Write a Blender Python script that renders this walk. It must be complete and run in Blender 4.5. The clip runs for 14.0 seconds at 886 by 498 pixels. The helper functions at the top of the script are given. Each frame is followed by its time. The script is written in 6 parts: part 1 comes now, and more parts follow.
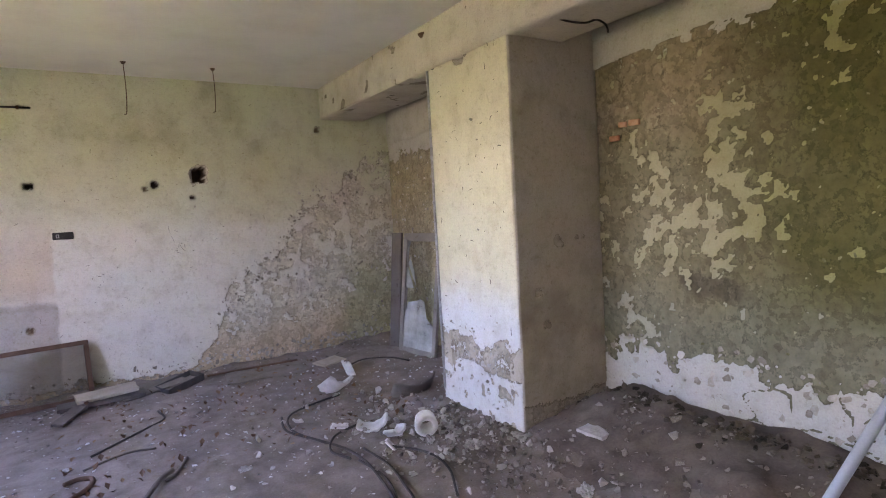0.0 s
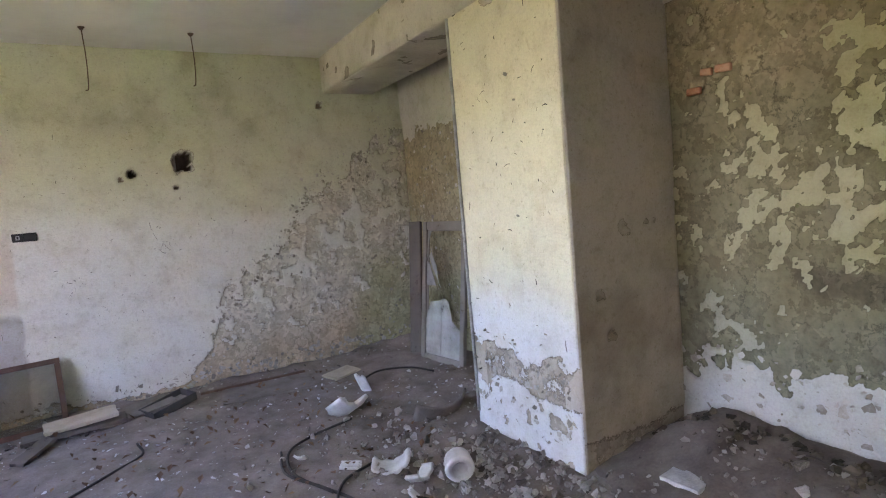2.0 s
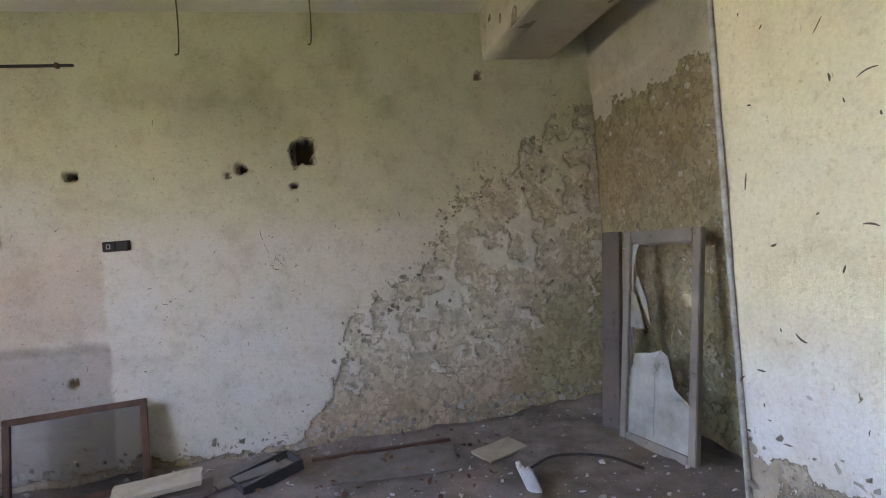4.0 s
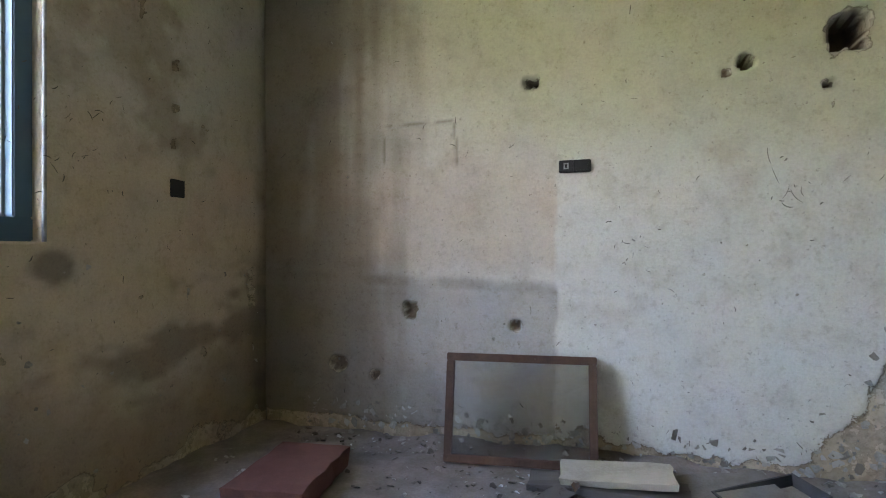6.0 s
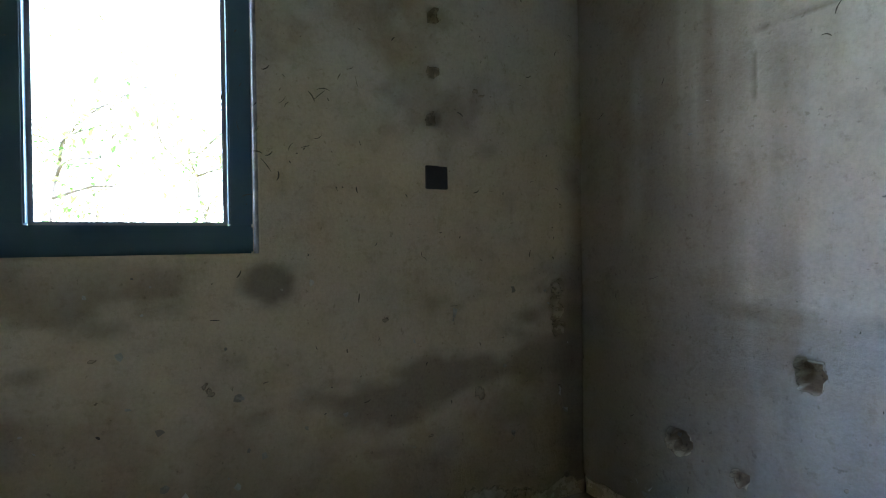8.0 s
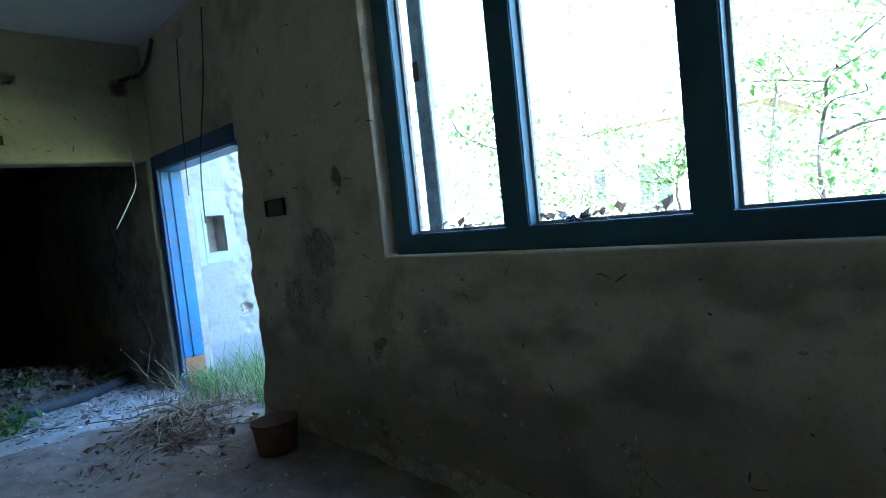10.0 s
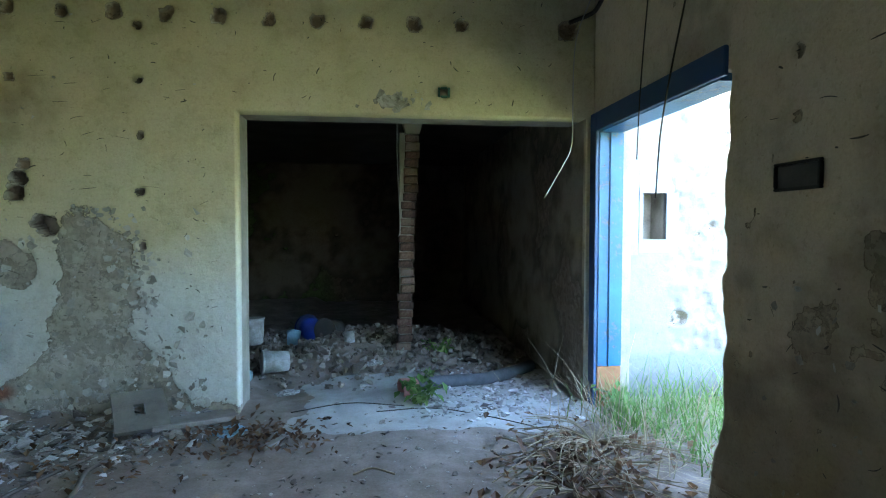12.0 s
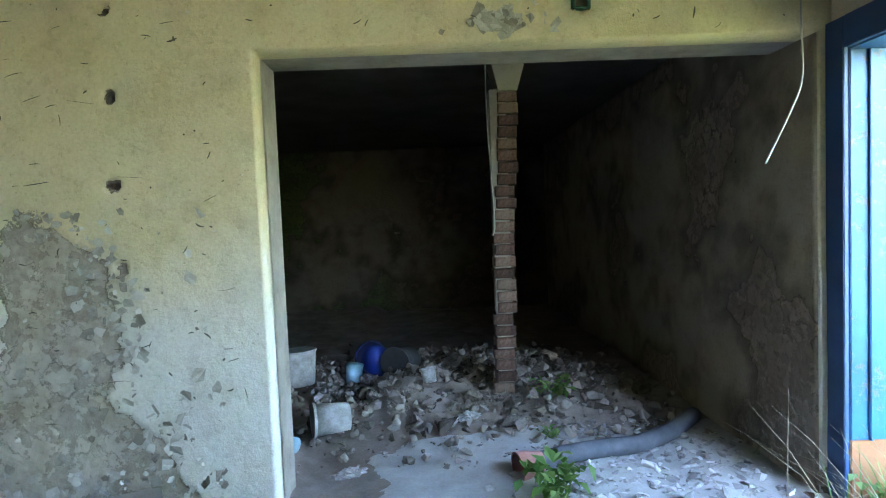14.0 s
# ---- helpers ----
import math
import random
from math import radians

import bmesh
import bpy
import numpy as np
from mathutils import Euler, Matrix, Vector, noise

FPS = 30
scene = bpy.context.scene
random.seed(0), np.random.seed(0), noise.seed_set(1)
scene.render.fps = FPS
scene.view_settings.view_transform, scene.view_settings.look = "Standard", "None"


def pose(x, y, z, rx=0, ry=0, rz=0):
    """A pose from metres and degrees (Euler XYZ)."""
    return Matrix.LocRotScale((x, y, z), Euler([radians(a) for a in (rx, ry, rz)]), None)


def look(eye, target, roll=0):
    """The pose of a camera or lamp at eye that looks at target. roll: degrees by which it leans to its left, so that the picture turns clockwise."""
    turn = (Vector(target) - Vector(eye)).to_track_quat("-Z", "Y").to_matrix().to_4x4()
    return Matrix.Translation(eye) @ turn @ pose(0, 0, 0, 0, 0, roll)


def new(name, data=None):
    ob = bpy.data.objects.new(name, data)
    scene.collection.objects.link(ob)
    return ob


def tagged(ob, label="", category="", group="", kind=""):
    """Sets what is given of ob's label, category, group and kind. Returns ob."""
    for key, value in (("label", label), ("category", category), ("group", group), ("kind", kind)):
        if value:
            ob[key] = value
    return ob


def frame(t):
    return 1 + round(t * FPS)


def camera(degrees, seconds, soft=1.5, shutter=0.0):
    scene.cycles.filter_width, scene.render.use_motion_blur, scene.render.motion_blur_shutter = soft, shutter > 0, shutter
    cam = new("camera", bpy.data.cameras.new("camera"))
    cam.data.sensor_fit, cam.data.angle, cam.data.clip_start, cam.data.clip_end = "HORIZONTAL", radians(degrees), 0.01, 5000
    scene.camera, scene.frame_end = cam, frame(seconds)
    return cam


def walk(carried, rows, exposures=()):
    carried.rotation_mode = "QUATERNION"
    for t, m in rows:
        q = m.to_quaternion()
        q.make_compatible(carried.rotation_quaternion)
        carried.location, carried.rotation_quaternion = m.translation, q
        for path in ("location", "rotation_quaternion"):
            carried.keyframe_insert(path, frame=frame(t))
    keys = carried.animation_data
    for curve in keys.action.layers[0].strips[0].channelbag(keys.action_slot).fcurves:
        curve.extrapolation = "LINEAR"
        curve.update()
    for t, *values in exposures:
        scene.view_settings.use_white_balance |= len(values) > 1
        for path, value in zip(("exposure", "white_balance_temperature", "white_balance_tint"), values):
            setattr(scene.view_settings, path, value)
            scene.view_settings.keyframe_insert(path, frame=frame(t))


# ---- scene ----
cam = camera(76.0, 14.0, soft=1.1)
PATH = [
    (0, (2.204, -6.526, 1.612), (3.261, -4.833, 1.478), -3.2),
    (0.5, (2.376, -6.242, 1.655), (3.519, -4.604, 1.544), 1.3),
    (1, (2.488, -6.051, 1.571), (3.680, -4.452, 1.427), 0.6),
    (1.5, (2.578, -5.851, 1.601), (3.597, -4.140, 1.421), -5.8),
    (2, (2.626, -5.719, 1.598), (3.622, -3.994, 1.420), -5.0),
    (2.2, (2.631, -5.610, 1.585), (3.630, -3.888, 1.400), -4.0),
    (4.3, (3.421, -3.962, 1.353), (3.701, -1.982, 1.367), -2.8),
    (4.5, (3.470, -3.864, 1.314), (3.653, -1.873, 1.346), -0.8),
    (5, (3.033, -3.621, 1.419), (3.077, -1.622, 1.362), 2.4),
    (5.5, (2.930, -3.113, 1.290), (2.460, -1.171, 1.220), 1.1),
    (6, (2.389, -3.129, 1.119), (1.703, -1.251, 1.127), -0.2),
    (6.5, (2.248, -2.944, 1.134), (1.534, -1.076, 1.127), 1.8),
    (7, (2.267, -2.638, 1.111), (1.377, -0.847, 1.070), 0.2),
    (7.2, (2.329, -2.473, 1.149), (1.315, -0.750, 1.090), -0.1),
    (9.3, (1.590, -1.147, 1.227), (-0.086, -2.236, 1.167), -5.6),
    (9.5, (1.746, -1.247, 1.332), (0.150, -2.447, 1.224), -7.9),
    (10, (1.879, -1.535, 1.351), (0.469, -2.948, 1.230), -6.1),
    (10.5, (1.966, -1.914, 1.426), (0.753, -3.496, 1.268), -6.5),
    (11, (1.838, -2.284, 1.308), (0.930, -4.062, 1.188), -5.8),
    (11.5, (1.649, -2.493, 1.378), (1.121, -4.418, 1.254), -4.1),
    (12, (1.584, -2.917, 1.313), (1.358, -4.903, 1.236), 0.1),
    (12.5, (1.764, -3.283, 1.296), (1.677, -5.280, 1.259), 1.0),
    (13, (1.823, -3.702, 1.233), (1.863, -5.700, 1.158), -0.7),
    (13.5, (1.742, -4.029, 1.360), (1.781, -6.026, 1.263), -0.6),
    (14, (1.815, -4.457, 1.343), (1.773, -6.454, 1.240), -2.3),
]
walk(cam, [(t, look(eye, target, roll)) for t, eye, target, roll in PATH],
     exposures=[(0.0, 6.47, 7000, 40), (2.2, 6.45, 6900, 32), (4.3, 6.2, 7300, 29), (5.0, 6.28, 7450, 27), (6.0, 6.42, 6850, 19), (7.2, 6.22, 6550, 16), (9.3, 5.35, 4900, 2), (10.0, 4.8, 4900, 0), (10.5, 4.4, 4900, 0), (11.0, 4.05, 4900, 0), (11.5, 4.8, 5600, 5), (12.0, 5.58, 5800, 2), (13.5, 5.9, 6000, 6), (14.0, 6.3, 6100, 9)])

# ---- world, sun, exposure ----
world = bpy.data.worlds.new("sky")
scene.world = world
world.use_nodes = True
wn = world.node_tree.nodes
sky = wn.new("ShaderNodeTexSky")
sky.sky_type, sky.sun_disc = "NISHITA", False
TO_SUN = Vector((0.50, 0.27, 0.83)).normalized()
sky.sun_elevation = math.asin(TO_SUN.z)
sky.sun_rotation = math.atan2(TO_SUN.x, TO_SUN.y)
sky.air_density, sky.dust_density = 1.0, 2.0
wn["Background"].inputs["Strength"].default_value = 0.15
world.node_tree.links.new(sky.outputs["Color"], wn["Background"].inputs["Color"])
sun = new("sun", bpy.data.lights.new("sun", "SUN"))
sun.data.energy, sun.data.angle, sun.data.color = 4.5, radians(0.6), (1.0, 0.95, 0.86)
sun.matrix_world = look((0, 0, 0), -TO_SUN)

# ---- plan ----
X_E, Y_D, CEIL = 5.54, -6.99, 3.13
PIL_X, PIL_Y0, PIL_Y1 = 4.70, -3.48, -2.45
WIN = (-3.84, -1.47, 1.165, 2.75)
DOOR = (-6.90, -5.37, 0.0, 2.04)
OPEN = (0.06, 2.56, 0.0, 2.11)
T_OUT = 0.26
Y_D2 = -7.33


# ---- numpy noise ----
TABLES = {}


def lattice(u, v, seed):
    if seed not in TABLES:
        TABLES[seed] = np.random.RandomState(seed).rand(256, 256)
    table = TABLES[seed]
    iu, iv = np.floor(u).astype(int), np.floor(v).astype(int)
    fu, fv = u - iu, v - iv
    fu, fv = fu * fu * (3 - 2 * fu), fv * fv * (3 - 2 * fv)
    a, b = table[iu % 256, iv % 256], table[(iu + 1) % 256, iv % 256]
    c, d = table[iu % 256, (iv + 1) % 256], table[(iu + 1) % 256, (iv + 1) % 256]
    return (a * (1 - fu) + b * fu) * (1 - fv) + (c * (1 - fu) + d * fu) * fv


def fbm(u, v, size, octaves=4, seed=0):
    """Noise from about -1 to 1; size is the widest blob in metres."""
    out, amp, total = 0, 1.0, 0
    for n in range(octaves):
        f = 2.0 ** n / size
        out = out + amp * (lattice(u * f + 17.3 * n, v * f + 5.1 * n, seed + n) * 2 - 1)
        total += amp
        amp *= 0.55
    return out / total * 1.6


def step(x, a, b):
    t = np.clip((x - a) / (b - a), 0, 1)
    return t * t * (3 - 2 * t)


def blob(u, v, cu, cv, ru, rv):
    return np.clip(1 - np.sqrt(((u - cu) / ru) ** 2 + ((v - cv) / rv) ** 2), -1, 1)


def lerp(a, b, m):
    return a + (np.asarray(b) - a) * m[..., None]


# ---- materials ----
def material(name):
    m = bpy.data.materials.new(name)
    m.use_nodes = True
    nt = m.node_tree
    return m, nt, nt.nodes["Principled BSDF"]


def node(nt, kind, **values):
    n = nt.nodes.new(kind)
    for key, value in values.items():
        n.inputs[key.replace("_", " ")].default_value = value
    return n


def noise_tex(nt, scale, detail=5.0, rough=0.6, coord="Object"):
    tc = nt.nodes.new("ShaderNodeTexCoord")
    n = node(nt, "ShaderNodeTexNoise", Scale=scale, Detail=detail, Roughness=rough)
    nt.links.new(tc.outputs[coord], n.inputs["Vector"])
    return n


def ramp(nt, source, stops):
    r = nt.nodes.new("ShaderNodeValToRGB")
    while len(r.color_ramp.elements) < len(stops):
        r.color_ramp.elements.new(0.5)
    for e, (p, c) in zip(r.color_ramp.elements, stops):
        e.position, e.color = p, (*c, 1) if len(c) == 3 else c
    nt.links.new(source, r.inputs["Fac"])
    return r


def mixc(nt, fac, a, b, blend="MIX"):
    n = nt.nodes.new("ShaderNodeMix")
    n.data_type, n.blend_type = "RGBA", blend
    for index, v in ((0, fac), (6, a), (7, b)):
        if isinstance(v, (int, float)):
            n.inputs[index].default_value = v
        elif isinstance(v, tuple):
            n.inputs[index].default_value = (*v, 1)
        else:
            nt.links.new(v, n.inputs[index])
    return n.outputs[2]


def math_node(nt, op, a, b=0.0, clamp=False):
    n = nt.nodes.new("ShaderNodeMath")
    n.operation, n.use_clamp = op, clamp
    for index, v in ((0, a), (1, b)):
        if isinstance(v, (int, float)):
            n.inputs[index].default_value = v
        else:
            nt.links.new(v, n.inputs[index])
    return n.outputs[0]


def bump(nt, bsdf, height, strength=0.5, distance=0.01):
    b = node(nt, "ShaderNodeBump", Strength=strength, Distance=distance)
    nt.links.new(height, b.inputs["Height"])
    nt.links.new(b.outputs["Normal"], bsdf.inputs["Normal"])
    return b


def plaster_material():
    """Paint over old plaster: attributes 'paint', 'bare' and 'coat' tell where the coat is left."""
    m, nt, bsdf = material("old_plaster")
    at = {}
    for key in ("paint", "bare", "coat"):
        at[key] = nt.nodes.new("ShaderNodeAttribute")
        at[key].attribute_name = key
    edge = noise_tex(nt, 26, 6, 0.7)
    grain = noise_tex(nt, 160, 3, 0.6)
    dirt = noise_tex(nt, 4.5, 8, 0.65)
    fine = noise_tex(nt, 75, 5, 0.7)
    shifted = math_node(nt, "ADD", at["coat"].outputs["Fac"], math_node(nt, "MULTIPLY", math_node(nt, "SUBTRACT", edge.outputs["Fac"], 0.5), 0.9))
    shifted = math_node(nt, "ADD", shifted, math_node(nt, "MULTIPLY", math_node(nt, "SUBTRACT", fine.outputs["Fac"], 0.5), 0.45))
    tc = nt.nodes.new("ShaderNodeTexCoord")
    warp = nt.nodes.new("ShaderNodeVectorMath")
    warp.operation = "MULTIPLY_ADD"
    nt.links.new(edge.outputs["Color"], warp.inputs[0])
    warp.inputs[1].default_value = (0.12, 0.12, 0.12)
    nt.links.new(tc.outputs["Object"], warp.inputs[2])
    vor = nt.nodes.new("ShaderNodeTexVoronoi")
    vor.feature = "DISTANCE_TO_EDGE"
    vor.inputs["Scale"].default_value = 8.0
    nt.links.new(warp.outputs[0], vor.inputs["Vector"])
    crack = ramp(nt, vor.outputs["Distance"], [(0.0, (0, 0, 0)), (0.035, (1, 1, 1))]).outputs["Color"]
    mask = ramp(nt, shifted, [(0.46, (0, 0, 0)), (0.54, (1, 1, 1))]).outputs["Color"]
    paint = mixc(nt, 0.55, at["paint"].outputs["Color"], ramp(nt, dirt.outputs["Fac"], [(0.3, (0.62, 0.58, 0.5)), (0.5, (0.92, 0.91, 0.88)), (0.7, (1, 1, 1))]).outputs["Color"], "MULTIPLY")
    paint = mixc(nt, 0.5, paint, ramp(nt, edge.outputs["Fac"], [(0.33, (0.7, 0.67, 0.6)), (0.45, (1, 1, 1))]).outputs["Color"], "MULTIPLY")
    speck = noise_tex(nt, 48, 3, 0.55)
    paint = mixc(nt, 0.4, paint, ramp(nt, speck.outputs["Fac"], [(0.27, (0.3, 0.27, 0.22)), (0.335, (1, 1, 1))]).outputs["Color"], "MULTIPLY")
    paint = mixc(nt, 0.35, paint, ramp(nt, fine.outputs["Fac"], [(0.3, (0.7, 0.68, 0.64)), (0.6, (1.08, 1.08, 1.08))]).outputs["Color"], "MULTIPLY")
    bare = mixc(nt, 0.7, at["bare"].outputs["Color"], ramp(nt, edge.outputs["Fac"], [(0.3, (0.62, 0.6, 0.55)), (0.5, (1.05, 1.04, 1.0)), (0.68, (1.3, 1.28, 1.22))]).outputs["Color"], "MULTIPLY")
    bare = mixc(nt, 0.6, bare, ramp(nt, dirt.outputs["Fac"], [(0.35, (0.55, 0.52, 0.46)), (0.62, (1, 1, 1))]).outputs["Color"], "MULTIPLY")
    patchy = ramp(nt, dirt.outputs["Fac"], [(0.48, (1, 1, 1)), (0.58, (0, 0, 0))]).outputs["Color"]
    crack = mixc(nt, 1.0, crack, patchy, "SCREEN")
    bare = mixc(nt, 0.55, bare, crack, "MULTIPLY")
    layer = noise_tex(nt, 6.5, 9, 0.66)
    # plaster layers; the dark stop draws dirt and shadow along each layer's edge
    tone = ramp(nt, layer.outputs["Fac"], [(0.40, (0.78, 0.77, 0.74)), (0.47, (0.86, 0.85, 0.82)), (0.485, (0.42, 0.40, 0.36)), (0.50, (1.12, 1.12, 1.1)), (0.60, (1.0, 1.0, 0.98))]).outputs["Color"]
    bare = mixc(nt, 0.6, bare, tone, "MULTIPLY")
    # outline under the coat's edge: dirt plus the flakes' shadow, drawn as colour
    rim = ramp(nt, shifted, [(0.38, (1, 1, 1)), (0.45, (0.45, 0.42, 0.38)), (0.49, (0.35, 0.33, 0.3)), (0.53, (1.06, 1.06, 1.05)), (0.6, (1, 1, 1))]).outputs["Color"]
    nt.links.new(mixc(nt, 0.8, mixc(nt, mask, bare, paint), rim, "MULTIPLY"), bsdf.inputs["Base Color"])
    bsdf.inputs["Roughness"].default_value = 0.9
    bsdf.inputs["Specular IOR Level"].default_value = 0.2
    h = math_node(nt, "ADD", math_node(nt, "MULTIPLY", mask, 1.0), math_node(nt, "MULTIPLY", edge.outputs["Fac"], 0.6))
    h = math_node(nt, "ADD", h, math_node(nt, "MULTIPLY", layer.outputs["Fac"], 0.8))
    h = math_node(nt, "ADD", h, math_node(nt, "MULTIPLY", grain.outputs["Fac"], 0.12))
    inv = math_node(nt, "SUBTRACT", 1.0, mask)
    h = math_node(nt, "ADD", h, math_node(nt, "MULTIPLY", math_node(nt, "MULTIPLY", crack, inv), 0.5))
    bump(nt, bsdf, h, 0.85, 0.007)
    return m


def simple(name, stops, scale=8.0, rough=0.8, fine=90.0, bumpy=0.3, metal=0.0, depth=0.004, coord="Object", island=0.0, spec=0.3, random_tint=0.0):
    """A worn surface: a colour ramp over noise with finer grain and relief."""
    m, nt, bsdf = material(name)
    n1, n2 = noise_tex(nt, scale, 7, 0.65, coord), noise_tex(nt, fine, 4, 0.6, coord)
    fac = math_node(nt, "ADD", math_node(nt, "MULTIPLY", n1.outputs["Fac"], 0.75), math_node(nt, "MULTIPLY", n2.outputs["Fac"], 0.25))
    if island:
        g = nt.nodes.new("ShaderNodeNewGeometry")
        fac = math_node(nt, "ADD", fac, math_node(nt, "MULTIPLY", math_node(nt, "SUBTRACT", g.outputs["Random Per Island"], 0.5), island))
    if random_tint:
        g = nt.nodes.new("ShaderNodeObjectInfo")
        fac = math_node(nt, "ADD", fac, math_node(nt, "MULTIPLY", math_node(nt, "SUBTRACT", g.outputs["Random"], 0.5), random_tint))
    col = ramp(nt, fac, [(0.28 + 0.44 * i / max(1, len(stops) - 1), c) for i, c in enumerate(stops)])
    nt.links.new(col.outputs["Color"], bsdf.inputs["Base Color"])
    bsdf.inputs["Roughness"].default_value, bsdf.inputs["Metallic"].default_value = rough, metal
    bsdf.inputs["Specular IOR Level"].default_value = spec
    bump(nt, bsdf, fac, bumpy, depth)
    return m


M_PLASTER = plaster_material()
M_MASONRY = simple("masonry", [(0.16, 0.14, 0.12), (0.3, 0.27, 0.23), (0.42, 0.38, 0.33)], 5)
M_CEIL = simple("ceiling_paint", [(0.66, 0.63, 0.58), (0.76, 0.74, 0.70), (0.82, 0.80, 0.76)], 1.6, 0.9, 60, 0.25)
# side room ceiling: near-black base colour stands in for the room's shade
M_DIMCEIL = simple("dimmed_ceiling", [(0.03, 0.026, 0.022), (0.07, 0.06, 0.05), (0.12, 0.1, 0.085)], 2, 0.9)
M_DIRT = simple("dirt_floor", [(0.11, 0.088, 0.072), (0.21, 0.175, 0.15), (0.32, 0.28, 0.25)], 3.5, 0.95, 70, 0.9, depth=0.012)
M_GROUND = simple("ground_soil", [(0.06, 0.06, 0.03), (0.12, 0.11, 0.06), (0.2, 0.17, 0.1)], 1.5, 0.95, 30, 0.8, depth=0.02)


def attr_color(mesh, name, values):
    a = mesh.attributes.new(name, "FLOAT_COLOR", "POINT")
    a.data.foreach_set("color", np.c_[values, np.ones(len(values))].astype(np.float32).ravel())


def attr_float(mesh, name, values):
    a = mesh.attributes.new(name, "FLOAT", "POINT")
    a.data.foreach_set("value", values.astype(np.float32))


def grid_faces(keep):
    """Quads of a grid of vertices whose cells are kept, and the rim edges."""
    nu, nv = keep.shape[0] + 1, keep.shape[1] + 1
    ids = np.arange(nu * nv).reshape(nu, nv)
    quads = np.stack([ids[:-1, :-1], ids[1:, :-1], ids[1:, 1:], ids[:-1, 1:]], -1)[keep]
    return quads


def mesh_object(name, verts, faces, mat, parent=None, smooth=True):
    me = bpy.data.meshes.new(name)
    me.from_pydata([tuple(v) for v in verts], [], [tuple(f) for f in faces])
    me.materials.append(mat)
    if smooth:
        me.polygons.foreach_set("use_smooth", np.ones(len(me.polygons), bool))
    me.update()
    ob = new(name, me)
    ob.parent = parent
    return ob


def skin(name, parent, place, u0, u1, v0, v1, fields, holes=(), cell=0.015, skirt=0.13, mat=None):
    """A plaster coat on a wall: a fine sheet with real relief. place(u, v, d) gives the world place with d metres out of the wall;
    fields(u, v) gives relief, coat, paint and bare."""
    def ticks(a, b, cuts):
        marks = sorted({a, b, *[c for c in cuts if a < c < b]})
        parts = [np.linspace(p, q, max(2, int(round((q - p) / cell)) + 1))[:-1] for p, q in zip(marks, marks[1:])]
        return np.r_[np.concatenate(parts), b]
    us = ticks(u0, u1, [h[0] for h in holes] + [h[1] for h in holes])
    vs = ticks(v0, v1, [h[2] for h in holes] + [h[3] for h in holes])
    u, v = np.meshgrid(us, vs, indexing="ij")
    cu, cv = (us[1:] + us[:-1]) / 2, (vs[1:] + vs[:-1]) / 2
    keep = np.ones((len(cu), len(cv)), bool)
    for a, b, c, d in holes:
        keep &= ~(((cu > a) & (cu < b))[:, None] & ((cv > c) & (cv < d))[None, :])
    relief, coat, paint, bare = fields(u, v)
    pts = np.stack(place(u, v, relief), -1).reshape(-1, 3)
    quads = grid_faces(keep)
    edges = np.concatenate([quads[:, [i, (i + 1) % 4]] for i in range(4)])
    key = np.sort(edges, 1)
    _, first, count = np.unique(key, axis=0, return_index=True, return_counts=True)
    rim = edges[first[count == 1]]
    rim_ids = np.unique(rim)
    back = np.stack(place(u, v, relief * 0 - skirt), -1).reshape(-1, 3)[rim_ids]
    remap = {int(r): len(pts) + n for n, r in enumerate(rim_ids)}
    side = [(int(b), int(a), remap[int(a)], remap[int(b)]) for a, b in rim]
    flip = np.cross(np.array(place(1.0, 0.0, 0.0)) - np.array(place(0.0, 0.0, 0.0)), np.array(place(0.0, 1.0, 0.0)) - np.array(place(0.0, 0.0, 0.0))) @ (np.array(place(0.0, 0.0, 1.0)) - np.array(place(0.0, 0.0, 0.0))) < 0
    faces = [tuple(q) for q in quads.tolist()] + side
    if flip:
        faces = [f[::-1] for f in faces]
    ob = mesh_object(name, np.r_[pts, back], faces, mat or M_PLASTER, parent)
    full = lambda a: np.r_[a.reshape(len(pts), -1), a.reshape(len(pts), -1)[rim_ids]]
    attr_float(ob.data, "coat", full(coat)[:, 0])
    attr_color(ob.data, "paint", full(paint))
    attr_color(ob.data, "bare", full(bare))
    return ob


def box_bm(bm, a, b):
    made = bmesh.ops.create_cube(bm, size=1.0)["verts"]
    bmesh.ops.scale(bm, vec=(b[0] - a[0], b[1] - a[1], b[2] - a[2]), verts=made)
    bmesh.ops.translate(bm, vec=((a[0] + b[0]) / 2, (a[1] + b[1]) / 2, (a[2] + b[2]) / 2), verts=made)
    return made


def part(name, bm, mat, parent=None, label="", smooth=False):
    me = bpy.data.meshes.new(name)
    bm.to_mesh(me)
    bm.free()
    me.materials.append(mat)
    if smooth:
        me.polygons.foreach_set("use_smooth", np.ones(len(me.polygons), bool))
    ob = new(name, me)
    ob.parent = parent
    if label:
        ob["label"] = label
    return ob


def boxes(name, list_of, mat, parent=None, bevel=0.0, label=""):
    bm = bmesh.new()
    for a, b in list_of:
        box_bm(bm, a, b)
    if bevel:
        bmesh.ops.bevel(bm, geom=bm.edges[:], offset=bevel, segments=2, affect="EDGES")
    return part(name, bm, mat, parent, label)


